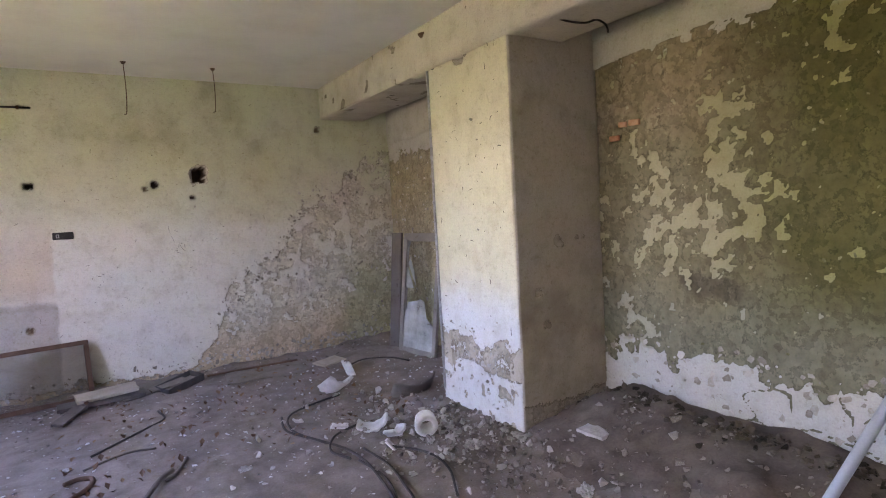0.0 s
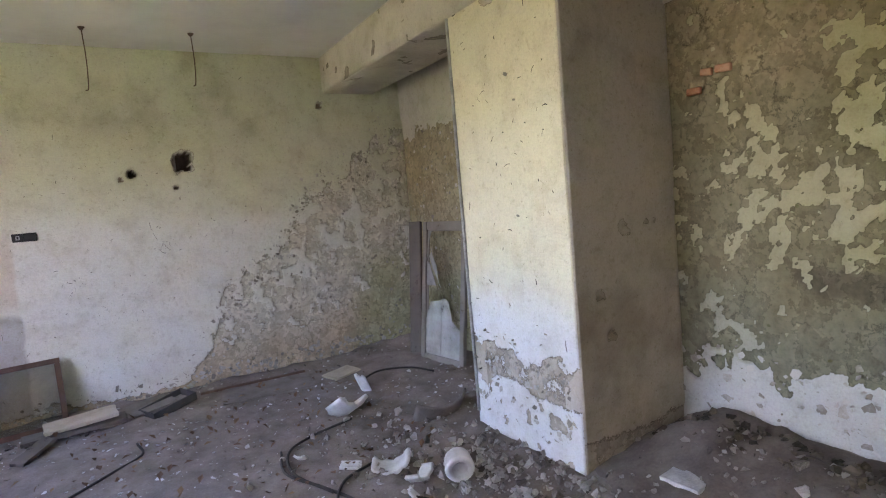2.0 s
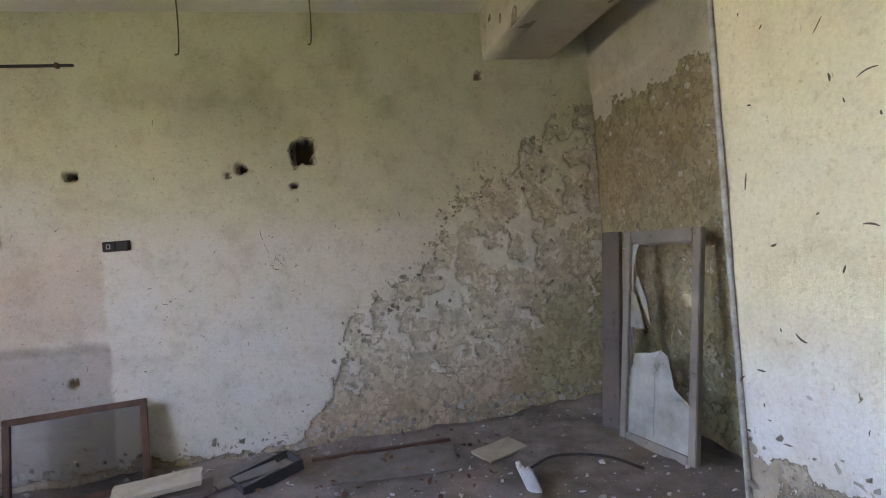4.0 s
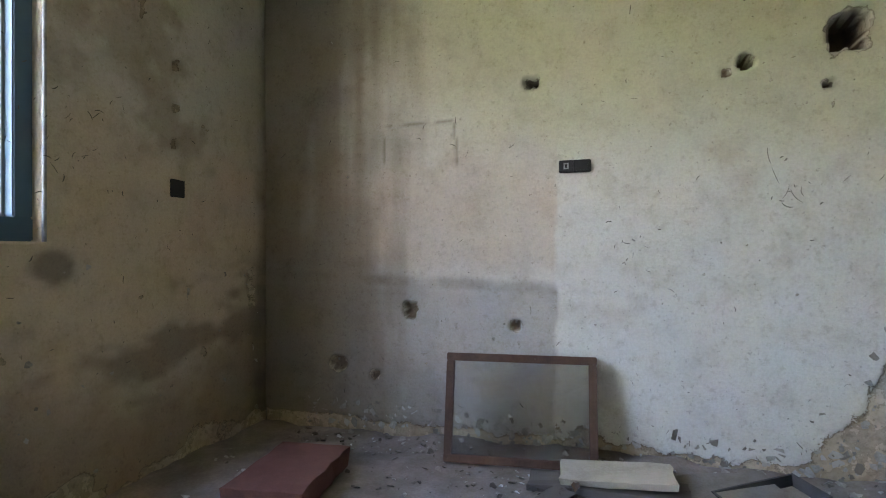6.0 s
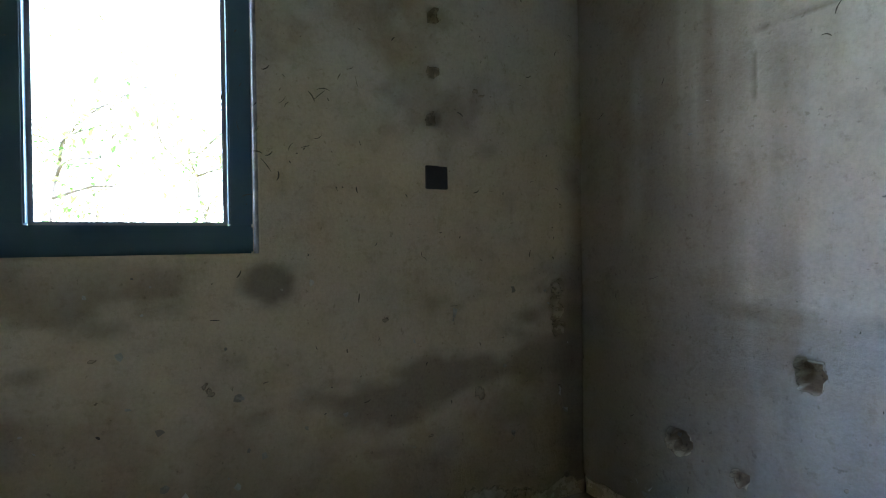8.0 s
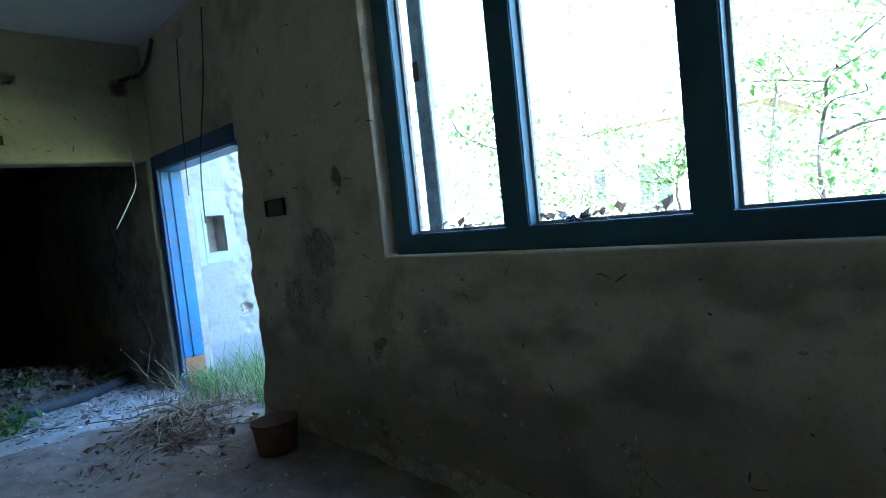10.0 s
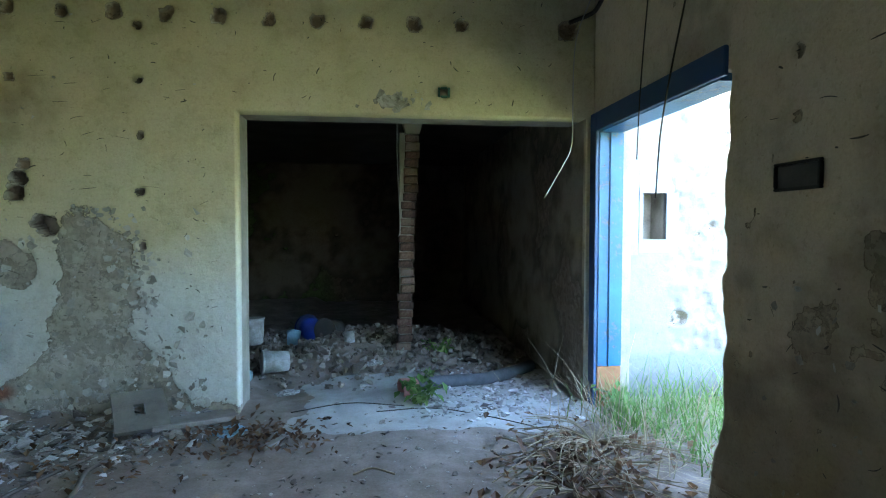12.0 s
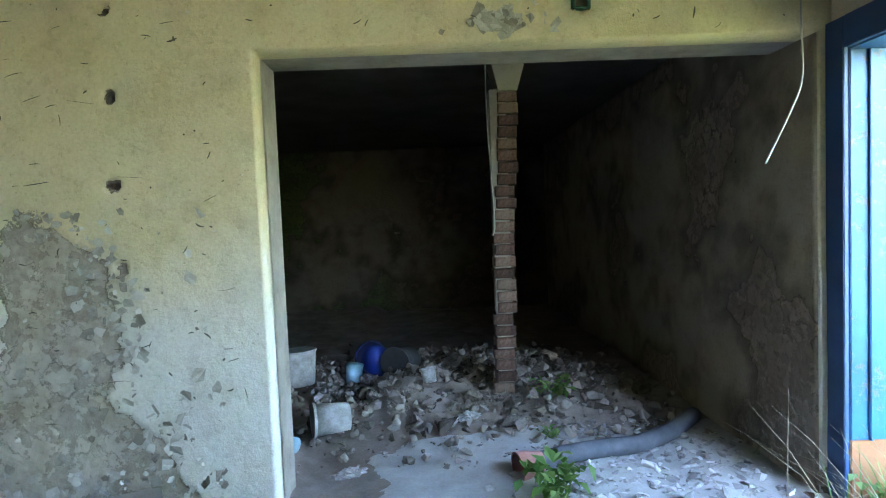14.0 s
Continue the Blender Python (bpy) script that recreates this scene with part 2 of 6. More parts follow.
def wall_body(name, axis, at0, at1, lo, hi, z1, holes, label):
    """A masonry wall across axis ('x' or 'y') from at0 to at1, running lo..hi, with openings (a, b, z0, z1)."""
    cuts = sorted({lo, hi, *[h[0] for h in holes], *[h[1] for h in holes]})
    out = []
    for p, q in zip(cuts, cuts[1:]):
        hole = [h for h in holes if h[0] <= p and q <= h[1]]
        spans = [(-0.3, z1)] if not hole else [s for s in ((-0.3, hole[0][2]), (hole[0][3], z1)) if s[1] - s[0] > 0.02]
        if hole and hole[0][2] <= 0:
            spans = [s for s in spans if s[0] > 0]
        for s0, s1 in spans:
            out.append(((at0, p, s0), (at1, q, s1)) if axis == "x" else ((p, at0, s0), (q, at1, s1)))
    return tagged(boxes(name, out, M_MASONRY), label, "wall", kind="structure")


# ---- the shell ----
wall_north = wall_body("wall_north", "y", 0.11, 0.5, -T_OUT, X_E + 0.4, CEIL + 0.2, [(1.7, 1.82, 1.95, 2.09), (2.81, 2.95, 1.94, 2.08), (3.21, 3.43, 2.03, 2.25)], "whitewashed plaster wall peeling to grey render in its damp corner")
wall_west = wall_body("wall_west", "x", -T_OUT, -0.11, Y_D2, 0.11, CEIL + 0.2, [WIN, DOOR], "dirty ochre-grey plastered wall with a window and a doorway")
wall_east = wall_body("wall_east", "x", X_E + 0.11, X_E + 0.5, Y_D2, 0.11, CEIL + 0.2, [], "damp mouldy green plaster wall with flaking whitewash")
wall_south = wall_body("wall_south", "y", Y_D2, Y_D - 0.11, 0.0, X_E + 0.11, CEIL + 0.2, [OPEN], "yellowed plaster wall with a wide opening and peeled patches")
ceiling = tagged(boxes("ceiling", [((-T_OUT, Y_D2, CEIL), (X_E + 0.5, 0.5, CEIL + 0.25))], M_CEIL), "grey-white stained plaster ceiling", "ceiling", kind="structure")

CREAM, WHITE = np.array((0.60, 0.57, 0.47)), np.array((0.66, 0.64, 0.58))
RENDER, EARTH = np.array((0.27, 0.25, 0.20)), np.array((0.25, 0.19, 0.135))


def full_color(u, c):
    return np.broadcast_to(np.asarray(c, float), (*u.shape, 3)).copy()


def pits(u, v, relief, coat, spots, bare=None):
    """Round holes broken into the wall: (u, v, radius, depth)."""
    for n, (a, b, r, d) in enumerate(spots):
        wob = 1 + 0.35 * fbm(u, v, r * 1.2, 3, 300 + n)
        dist = (np.abs(u - a) ** 3.2 + np.abs(v - b) ** 3.2) ** (1 / 3.2) / (r * wob)
        relief = relief - d * step(-dist, -1.0, -0.86)
        coat = np.where(dist < 1.35, np.minimum(coat, step(dist, 0.9, 1.4)), coat)
        if d > 0.025 and bare is not None:
            bare[dist < 0.97] = (0.10, 0.072, 0.055) if d > 0.09 else (0.24, 0.185, 0.135)  # brick and mortar behind the coat, darkened in deep pits for their shade
    return relief, coat


def north_fields(u, v):
    n, f = fbm(u, v, 0.9, 5, 1), fbm(u, v, 0.16, 4, 7)
    line = np.interp(u, (2.95, 3.3, 3.5, 3.9, 4.15, 4.22, 4.65, 5.1, 5.2), (0.02, 0.36, 0.8, 1.1, 1.25, 1.55, 1.92, 2.08, 2.42))
    out = (v - line) + 0.10 * n + 0.10 * f
    coat = np.clip(0.5 + out * 4.5, 0, 1.2)
    flakes = fbm(u, v, 0.10, 4, 21) + 0.5 * fbm(u, v, 0.5, 3, 24)
    coat = np.where(out < 0, np.maximum(coat, step(flakes + 0.4 * fbm(u, v, 0.22, 3, 27), 0.28, 0.42) * 0.92 * step(v + 0.1 * f, 0.3, 0.6)), coat)
    coat = np.minimum(coat, step(v + 0.05 * f, 0.05, 0.16) + 0.1)
    coat = np.minimum(coat, 1 - 0.8 * step(fbm(u, v, 0.05, 2, 60) + 0.3 * n, 1.35, 1.5))
    relief = 0.011 * step(coat, 0.4, 0.6) + 0.006 * fbm(u, v, 0.6, 3, 30) + 0.004 * f * step(-out, -0.05, 0.1)
    paint = full_color(u, (0.70, 0.69, 0.63))
    paint = lerp(paint, (0.585, 0.575, 0.40), 0.75 * step(v + 0.25 * n, 1.75, 2.5))
    paint = lerp(paint, (0.57, 0.58, 0.42), 0.6 * step(v + 0.2 * n, 1.5, 1.9) * step(u, 1.0, 2.0))
    old = step(-u + 0.015 * f, -1.92, -1.89)
    paint = lerp(paint, (0.60, 0.49, 0.385), 0.65 * old * step(v, 0.9, 1.1) * step(-v, -1.9, -1.3))
    paint = lerp(paint, (0.40, 0.375, 0.34), 0.75 * old * step(-v + 0.03 * n, -0.93, -0.86))
    paint = lerp(paint, (0.24, 0.20, 0.16), 0.7 * old * step(-abs(v - 0.94 + 0.03 * (u - 1)), -0.055, -0.01) * (0.7 + 0.3 * f))
    # corner shade put into the paint, streaky, deepening towards the west wall
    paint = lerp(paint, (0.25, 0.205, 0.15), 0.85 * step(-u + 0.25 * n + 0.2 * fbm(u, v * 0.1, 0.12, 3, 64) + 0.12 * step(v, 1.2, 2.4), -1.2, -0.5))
    chase = np.maximum(step(-np.abs(v - 1.87 - 0.03 * (u - 0.87) + 0.012 * f), -0.014, -0.004) * step(u, 0.85, 0.88) * step(-u, -1.35, -1.32), step(-np.minimum(np.abs(u - 0.87 + 0.01 * f), np.abs(u - 1.33 + 0.01 * f)), -0.011, -0.003) * step(v, 1.58, 1.64) * step(-v, -1.88, -1.86))
    paint = lerp(paint, (0.22, 0.18, 0.13), 0.6 * chase * step(fbm(u, v, 0.08, 2, 68), -0.5, 0.1))
    stain = step(blob(u, v, 1.0, 0.15, 1.6, 0.6) + 0.3 * n, 0.3, 0.9)
    paint = lerp(paint, (0.33, 0.29, 0.24), 0.5 * stain)
    paint = lerp(paint, (0.36, 0.33, 0.22), 0.45 * step(n, 0.25, 0.7) * step(v, 2.2, 2.5))
    bare = lerp(full_color(u, (0.63, 0.61, 0.54)), (0.55, 0.46, 0.35), step(-v + 0.25 * n, -0.75, -0.15))
    bare = lerp(bare, (0.40, 0.40, 0.25), 0.75 * step(u + 0.2 * n, 4.7, 5.0) * step(-v, -1.3, -0.8))
    relief = relief - 0.006 * chase
    relief, coat = pits(u, v, relief, coat, [(3.25, 2.14, 0.08, 0.19), (3.18, 1.90, 0.02, 0.1), (2.84, 2.045, 0.036, 0.19), (2.745, 2.0, 0.018, 0.03),
                                             (1.765, 2.055, 0.036, 0.19), (4.61, 2.65, 0.03, 0.06), (1.045, 0.77, 0.04, 0.05), (1.675, 0.70, 0.03, 0.04), (0.55, 0.42, 0.05, 0.05), (0.8, 0.36, 0.035, 0.03)], bare)
    return relief, coat, paint, bare


def west_fields(u, v):
    n, f = fbm(u, v, 1.1, 5, 101), fbm(u, v, 0.2, 4, 107)
    coat = 1.0 - 0.8 * step(fbm(u, v, 0.14, 4, 110) + 0.45 * n - 0.25 * step(v, 0.9, 1.3), 0.8, 1.0)
    coat = np.minimum(coat, 1 - 0.9 * step(blob(u, v, -4.45, 1.2, 0.35, 0.28) + 0.4 * f, 0.45, 0.6))
    coat = np.minimum(coat, step(v + 0.1 * f, 0.02, 0.15))
    relief = 0.005 * step(coat, 0.4, 0.6) + 0.01 * fbm(u, v, 0.8, 3, 130) + 0.003 * f
    ragged = step(-(u - DOOR[1]), -0.35, 0.0) * step(-v, -1.9, -0.2)
    relief = relief - 0.05 * ragged * (0.5 + 0.5 * fbm(u, v, 0.25, 3, 140))
    paint = full_color(u, (0.58, 0.485, 0.36))
    paint = lerp(paint, (0.52, 0.515, 0.47), 0.7 * step(v + 0.3 * n, 1.4, 2.0) * step(u, -1.8, -1.2))
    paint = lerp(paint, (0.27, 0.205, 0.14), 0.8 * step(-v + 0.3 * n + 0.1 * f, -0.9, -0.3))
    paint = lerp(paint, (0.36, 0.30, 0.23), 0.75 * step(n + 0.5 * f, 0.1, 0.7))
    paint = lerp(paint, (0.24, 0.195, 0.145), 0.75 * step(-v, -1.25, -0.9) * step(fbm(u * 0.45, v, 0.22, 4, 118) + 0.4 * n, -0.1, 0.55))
    # the same corner's shade painted on this side, next to the north wall
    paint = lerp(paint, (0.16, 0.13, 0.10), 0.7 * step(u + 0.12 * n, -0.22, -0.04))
    paint = lerp(paint, (0.17, 0.15, 0.12), 0.8 * step(blob(u, v, -1.42, 1.05, 0.16, 0.14) + 0.4 * f, 0.2, 0.7))
    bare = lerp(full_color(u, (0.42, 0.36, 0.28)), (0.34, 0.285, 0.22), step(n, 0, 0.5))
    marks = [(-0.77, 1.89), (-0.765, 2.12), (-0.78, 1.69), (-4.93, 2.25), (-4.92, 1.98), (-4.93, 1.74), (-4.92, 2.52)]
    relief, coat = pits(u, v, relief, coat, [(a, b, 0.024, 0.04) for a, b in marks] + [(-0.16, 0.98, 0.028, 0.04), (-0.16, 0.92, 0.028, 0.04), (-0.155, 0.86, 0.028, 0.04), (-0.15, 0.8, 0.028, 0.04), (-4.2, 1.62, 0.045, 0.05), (-4.0, 0.66, 0.03, 0.05), (-4.01, 0.58, 0.035, 0.05), (-4.0, 0.2, 0.05, 0.05)])
    return relief, coat, paint, bare


def south_fields(u, v):
    n, f = fbm(u, v, 0.9, 5, 201), fbm(u, v, 0.17, 4, 207)
    right = np.interp(v, (0, 0.25, 0.51, 0.6, 0.84, 1.22, 1.4), (2.72, 2.95, 3.12, 3.3, 3.22, 3.28, 3.48))
    left = np.interp(v, (0, 0.25, 0.48, 1.0, 1.31, 1.45), (4.7, 4.05, 3.80, 3.74, 3.76, 3.72))
    out = np.maximum(np.maximum(right - u, u - left), v - 1.44) + 0.05 * n + 0.06 * f
    coat = np.clip(0.5 + out * 10, 0, 1.2)
    coat = np.minimum(coat, 1 - 0.9 * step(blob(u, v, 4.02, 1.05, 0.24, 0.22) + 0.35 * f, 0.3, 0.45))
    coat = np.minimum(coat, step(v + 0.08 * f + 0.1 * n, 0.02, 0.16) + 0.1)
    relief = 0.010 * step(coat, 0.4, 0.6) + 0.006 * fbm(u, v, 0.8, 3, 230) + 0.004 * f
    paint = full_color(u, (0.59, 0.52, 0.34))
    paint = lerp(paint, (0.60, 0.595, 0.54), step(-v + 0.2 * n, -1.35, -0.7))
    paint = lerp(paint, (0.36, 0.32, 0.21), 0.6 * step(v + 0.12 * n, 2.5, 2.85))
    paint = lerp(paint, (0.26, 0.21, 0.13), 0.75 * step(blob(u, v, 4.0, 2.05, 0.75, 0.65) + 0.35 * n + 0.15 * f, 0.45, 0.95))
    paint = lerp(paint, (0.42, 0.42, 0.40), 0.7 * step(blob(u, v, 4.25, 0.55, 0.4, 0.45) + 0.3 * f, 0.2, 0.5))
    bare = lerp(full_color(u, (0.46, 0.425, 0.37)), (0.36, 0.32, 0.27), step(n + 0.3 * f, 0, 0.7))
    bare = lerp(bare, (0.28, 0.13, 0.08), step(blob(u, v, 4.2, 0.2, 0.3, 0.12), 0.2, 0.6))
    sockets = [(0.99 + 0.335 * i, 2.745 + 0.012 * math.sin(i * 3.1), 0.042, 0.05) for i in range(10)]
    nails = [(3.19, z, 0.026, 0.1) for z in (2.66, 2.3, 1.93, 1.55, 1.18, 0.8)]
    relief, coat = pits(u, v, relief, coat, sockets + nails + [(3.80, 1.32, 0.07, 0.12), (3.98, 1.54, 0.055, 0.1), (3.95, 1.63, 0.05, 0.1), (3.92, 1.72, 0.035, 0.04),
                                                               (4.14, 1.34, 0.04, 0.05), (1.115, 2.27, 0.03, 0.03), (4.0, 2.3, 0.03, 0.03), (0.2, 2.75, 0.06, 0.05), (4.3, 2.1, 0.03, 0.03)], bare)
    return relief, coat, paint, bare


def east_fields(u, v):
    n, f = fbm(u, v, 1.0, 5, 401), fbm(u, v, 0.085, 4, 407)
    g, fine, wide = fbm(u, v, 0.3, 4, 411), fbm(u, v, 0.045, 3, 415), fbm(u, v, 0.75, 3, 418)
    recess = step(u, -3.0, -2.9)
    # coats of paint cling in clusters: thick beside the pillar, thin over the mould
    clings = 0.30 * blob(u, v, -4.0, 1.45, 0.75, 0.75) + 0.16 * blob(u, v, -4.55, 1.95, 0.5, 0.45) + 0.20 * blob(u, v, -5.6, 2.55, 0.9, 0.4) - 0.24 * np.clip(blob(u, v, -4.95, 1.75, 0.55, 0.8), 0, 1)
    clings = clings - 0.22 * np.clip(blob(u, v, -3.75, 2.35, 0.7, 0.28), 0, 1)
    flaking = 0.13 + 0.42 * clings + 0.40 * (0.95 * f + 0.4 * fine + 0.6 * g + 0.25 * wide)
    teeth = 0.16 * np.abs(fbm(u, v * 0.2, 0.14, 2, 420)) - 0.07 * f
    band = step(-v - teeth + 0.06 * n, -0.60, -0.54)
    seams = np.minimum(np.abs(fbm(u, v * 0.45, 0.16, 2, 440)), np.abs(fbm(u, v * 1.6, 0.3, 2, 445)) * 1.6)
    seams = step(-seams, -0.13, -0.05) * step(-u + 0.3 * n, 4.2, 4.9)
    edge = 2.60 + 0.04 * (-u - 3.5) + 0.03 * g
    top = step(v, edge, edge + 0.02) * step(fbm(u, v, 0.35, 3, 452) - 0.5 * (-u - 4.9), -0.2, 0.1)
    coat = np.maximum(np.maximum(0.95 * step(flaking - 0.06 * step(-u + 0.4 * n, 4.4, 5.2), 0.18, 0.28), band * 0.95), top) * (1 - 0.85 * seams * step(-v, -0.85, -0.5))
    coat = coat * (1 - recess) + recess * np.maximum(step(v - 0.25 * (-u - 1.2) * 0.5 + 0.12 * n + 0.1 * f, 2.38, 2.44), 0.95 * step(flaking, 0.36, 0.5))
    relief = 0.007 * step(coat, 0.4, 0.6) + 0.012 * top + 0.006 * fbm(u, v, 0.5, 3, 430) + 0.003 * f
    mould = step(-u + 0.5 * n + 0.25 * g, 4.1, 5.3) * step(v + 0.3 * n, 0.5, 1.1)
    paint = lerp(full_color(u, (0.385, 0.355, 0.225)), (0.275, 0.265, 0.11), 0.85 * mould)
    paint = lerp(paint, (0.36, 0.37, 0.31), 0.7 * step(-v + 0.2 * n, -1.25, -0.85))
    paint = lerp(paint, (0.50, 0.51, 0.48), step(-v - teeth + 0.06 * n, -0.66, -0.58))
    paint = lerp(paint, (0.47, 0.45, 0.36), step(v, 2.54, 2.6))
    paint = lerp(paint, (0.53, 0.50, 0.42), recess)
    bare = lerp(full_color(u, (0.215, 0.19, 0.12)), (0.115, 0.11, 0.042), mould)
    bare = lerp(bare, (0.30, 0.25, 0.17), 0.8 * step(v + 0.2 * n, 1.9, 2.2) * step(u + 0.3 * n, -4.7, -4.2))
    bare = lerp(bare, (0.20, 0.205, 0.15), step(-v + 0.3 * n, -1.2, -0.6) * 0.85)
    bare = lerp(bare, (0.10, 0.085, 0.06), 0.75 * step(blob(u, v, -4.35, 1.02, 0.4, 0.14) + 0.5 * g, 0.25, 0.6) * (1 - recess))
    bare = lerp(bare, (0.35, 0.31, 0.215), recess)
    bare = lerp(bare, (0.26, 0.265, 0.165), recess * step(-v + 0.3 * n, -1.1, -0.5) * 0.7)
    relief, coat = pits(u, v, relief, coat, [(-1.95, 2.2, 0.16, 0.03), (-3.75, 2.23, 0.11, 0.02), (-3.65, 2.1, 0.06, 0.02), (-0.05, 0.38, 0.05, 0.06)])
    return relief, coat, paint, bare



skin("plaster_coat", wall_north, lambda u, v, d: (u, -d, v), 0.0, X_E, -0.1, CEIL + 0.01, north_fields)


def ragged_door(u, v):
    """How far the broken plaster at the doorway's free side leans into the opening."""
    near = np.clip(1 - (u - DOOR[1]) / 0.3, 0, 1) * (u >= DOOR[1] - 1e-6) * (v < DOOR[3])
    return near * (-0.13 * step(-v, -0.55, 0.0) + 0.05 * fbm(u * 0 + 3.3, v, 0.4, 4, 150) + 0.03 * step(-np.abs(v - 1.2), -0.12, -0.05))


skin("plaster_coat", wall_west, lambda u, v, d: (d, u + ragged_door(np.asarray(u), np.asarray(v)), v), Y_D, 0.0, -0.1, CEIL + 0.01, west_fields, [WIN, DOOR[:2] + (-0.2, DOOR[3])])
skin("plaster_coat", wall_south, lambda u, v, d: (u, Y_D + d, v), 0.0, X_E, -0.1, CEIL + 0.01, south_fields, [OPEN[:2] + (-0.2, OPEN[3])])
skin("plaster_coat", wall_east, lambda u, v, d: (X_E - d, u, v), Y_D, 0.0, -0.1, CEIL + 0.01, east_fields, cell=0.014)


def pilaster_fields(seed, side):
    def fields(u, v):
        n, f = fbm(u, v, 0.8, 5, seed), fbm(u, v, 0.12, 4, seed + 5)
        low = step(-v + 0.1 * n + 0.06 * f, -0.66, -0.58) * step(v + 0.1 * n, 0.36, 0.42) if not side else 0 * u
        coat = 1 - low * (0.72 + 0.3 * f)
        coat = np.minimum(coat, 1 - 0.9 * step(f + 0.4 * n - 0.9 * v, 0.1, 0.4)) if not side else np.minimum(coat, step(v + 0.1 * n, 0.1, 0.3) + 0.2)
        relief = 0.006 * step(coat, 0.4, 0.6) + 0.006 * fbm(u, v, 0.6, 3, seed + 9)
        # side faces get darker paint than the window-lit front: shade in the colour
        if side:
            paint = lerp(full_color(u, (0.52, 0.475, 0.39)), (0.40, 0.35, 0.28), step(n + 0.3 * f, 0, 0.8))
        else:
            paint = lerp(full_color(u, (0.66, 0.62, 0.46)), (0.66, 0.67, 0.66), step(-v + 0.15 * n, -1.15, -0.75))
            paint = lerp(paint, (0.52, 0.41, 0.27), 0.35 * step(n + 0.4 * f, 0.35, 0.8))
        bare = lerp(full_color(u, (0.46, 0.42, 0.36)), (0.36, 0.32, 0.26), step(n, 0, 0.6))
        spots = [] if side else [(-2.93, 3.0, 0.12, 0.06), (-2.92, 2.87, 0.10, 0.05), (-2.9, 2.76, 0.055, 0.04), (-3.34, 3.03, 0.11, 0.04)]
        if side:
            spots = [(4.88, 1.0, 0.03, 0.03), (5.1, 1.35, 0.035, 0.02), (5.28, 1.36, 0.015, 0.02), (5.35, 1.36, 0.015, 0.02), (4.95, 0.75, 0.03, 0.03)]
        relief, coat = pits(u, v, relief, coat, spots)
        return relief, coat, paint, bare
    return fields


def pilaster(name, y0, y1, seed, label):
    ob = tagged(boxes(name, [((PIL_X + 0.1, y0 + 0.1, -0.3), (X_E + 0.1, y1 - 0.1, CEIL + 0.01))], M_MASONRY), label, "pillar", kind="structure")
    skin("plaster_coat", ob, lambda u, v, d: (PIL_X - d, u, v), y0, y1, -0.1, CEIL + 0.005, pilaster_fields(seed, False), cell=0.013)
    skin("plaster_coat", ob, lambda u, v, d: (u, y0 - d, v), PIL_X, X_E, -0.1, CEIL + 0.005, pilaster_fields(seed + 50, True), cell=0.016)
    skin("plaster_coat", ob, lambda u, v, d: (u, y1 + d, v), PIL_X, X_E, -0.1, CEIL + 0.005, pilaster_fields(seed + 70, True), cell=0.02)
    return ob


pilaster("pillar_east", PIL_Y0, PIL_Y1, 500, "cream plastered pillar peeling to grey render near the floor")
pilaster("pillar_south_east", Y_D - 0.05, Y_D + 0.7, 600, "yellowed plastered pillar in the corner of the room")


def beam_fields(u, v):
    n, f = fbm(u, v, 0.9, 4, 701), fbm(u, v, 0.15, 3, 705)
    return 0.006 * n, np.ones_like(u) - 0.7 * step(f + 0.5 * n, 0.75, 0.95), lerp(full_color(u, (0.60, 0.55, 0.46)), (0.45, 0.4, 0.33), step(n, 0.2, 0.9)), full_color(u, (0.33, 0.29, 0.24))


BEAM_X, BEAM_Z = PIL_X - 0.045, 2.77
beam = tagged(boxes("beam", [((BEAM_X + 0.1, Y_D, BEAM_Z + 0.1), (5.19, 0.0, CEIL + 0.01))], M_MASONRY), "plastered concrete beam under the ceiling along the pillars", "beam", kind="structure")
skin("plaster_coat", beam, lambda u, v, d: (BEAM_X - d, u, v), Y_D, 0.0, BEAM_Z, CEIL + 0.004, beam_fields, cell=0.03)
skin("plaster_coat", beam, lambda u, v, d: (u, v, BEAM_Z - d), BEAM_X, 5.2, Y_D, 0.0, beam_fields, cell=0.03)


# ---- floor ----
def floor_height(x, y):
    h = 0.018 * fbm(x, y, 0.7, 4, 801) + 0.01 * fbm(x, y, 0.12, 3, 811)
    h = h + 0.17 * step(x, 4.4, 5.4) * step(-y, 3.3, 3.8) * step(y, -6.3, -4.9) + 0.05 * step(x, 4.2, 5.4) * (1 + 0.8 * fbm(x, y, 0.35, 3, 816) * step(-y, 3.4, 3.6))
    h = h + 0.07 * step(y, -0.22, -0.04) * (0.6 + 0.4 * fbm(x, y, 0.5, 3, 821)) * step(x, 0.3, 1.0)
    h = h + 0.10 * step(-y, 6.75, 7.0) * step(x, 2.5, 2.7) * (0.6 + 0.5 * fbm(x, y, 0.4, 3, 826))
    heap = np.clip(1 - np.hypot((x - 1.7) / 1.5, (y + 8.9) / 1.25), 0, 1)
    return h + 0.26 * heap ** 0.8 * (0.8 + 0.3 * fbm(x, y, 0.5, 3, 831))


def floor_sheet():
    us, vs = np.arange(-0.9, X_E + 0.15, 0.022), np.arange(-13.1, 0.12, 0.022)
    u, v = np.meshgrid(us, vs, indexing="ij")
    pts = np.stack([u, v, floor_height(u, v)], -1).reshape(-1, 3)
    return mesh_object("floor", pts, grid_faces(np.ones((len(us) - 1, len(vs) - 1), bool)).tolist(), M_DIRT)


tagged(floor_sheet(), "trodden earth and dust floor strewn with debris", "floor", kind="structure")

# ---- side room ----
AX1, AY1, AZ = 4.9, -13.0, 2.42


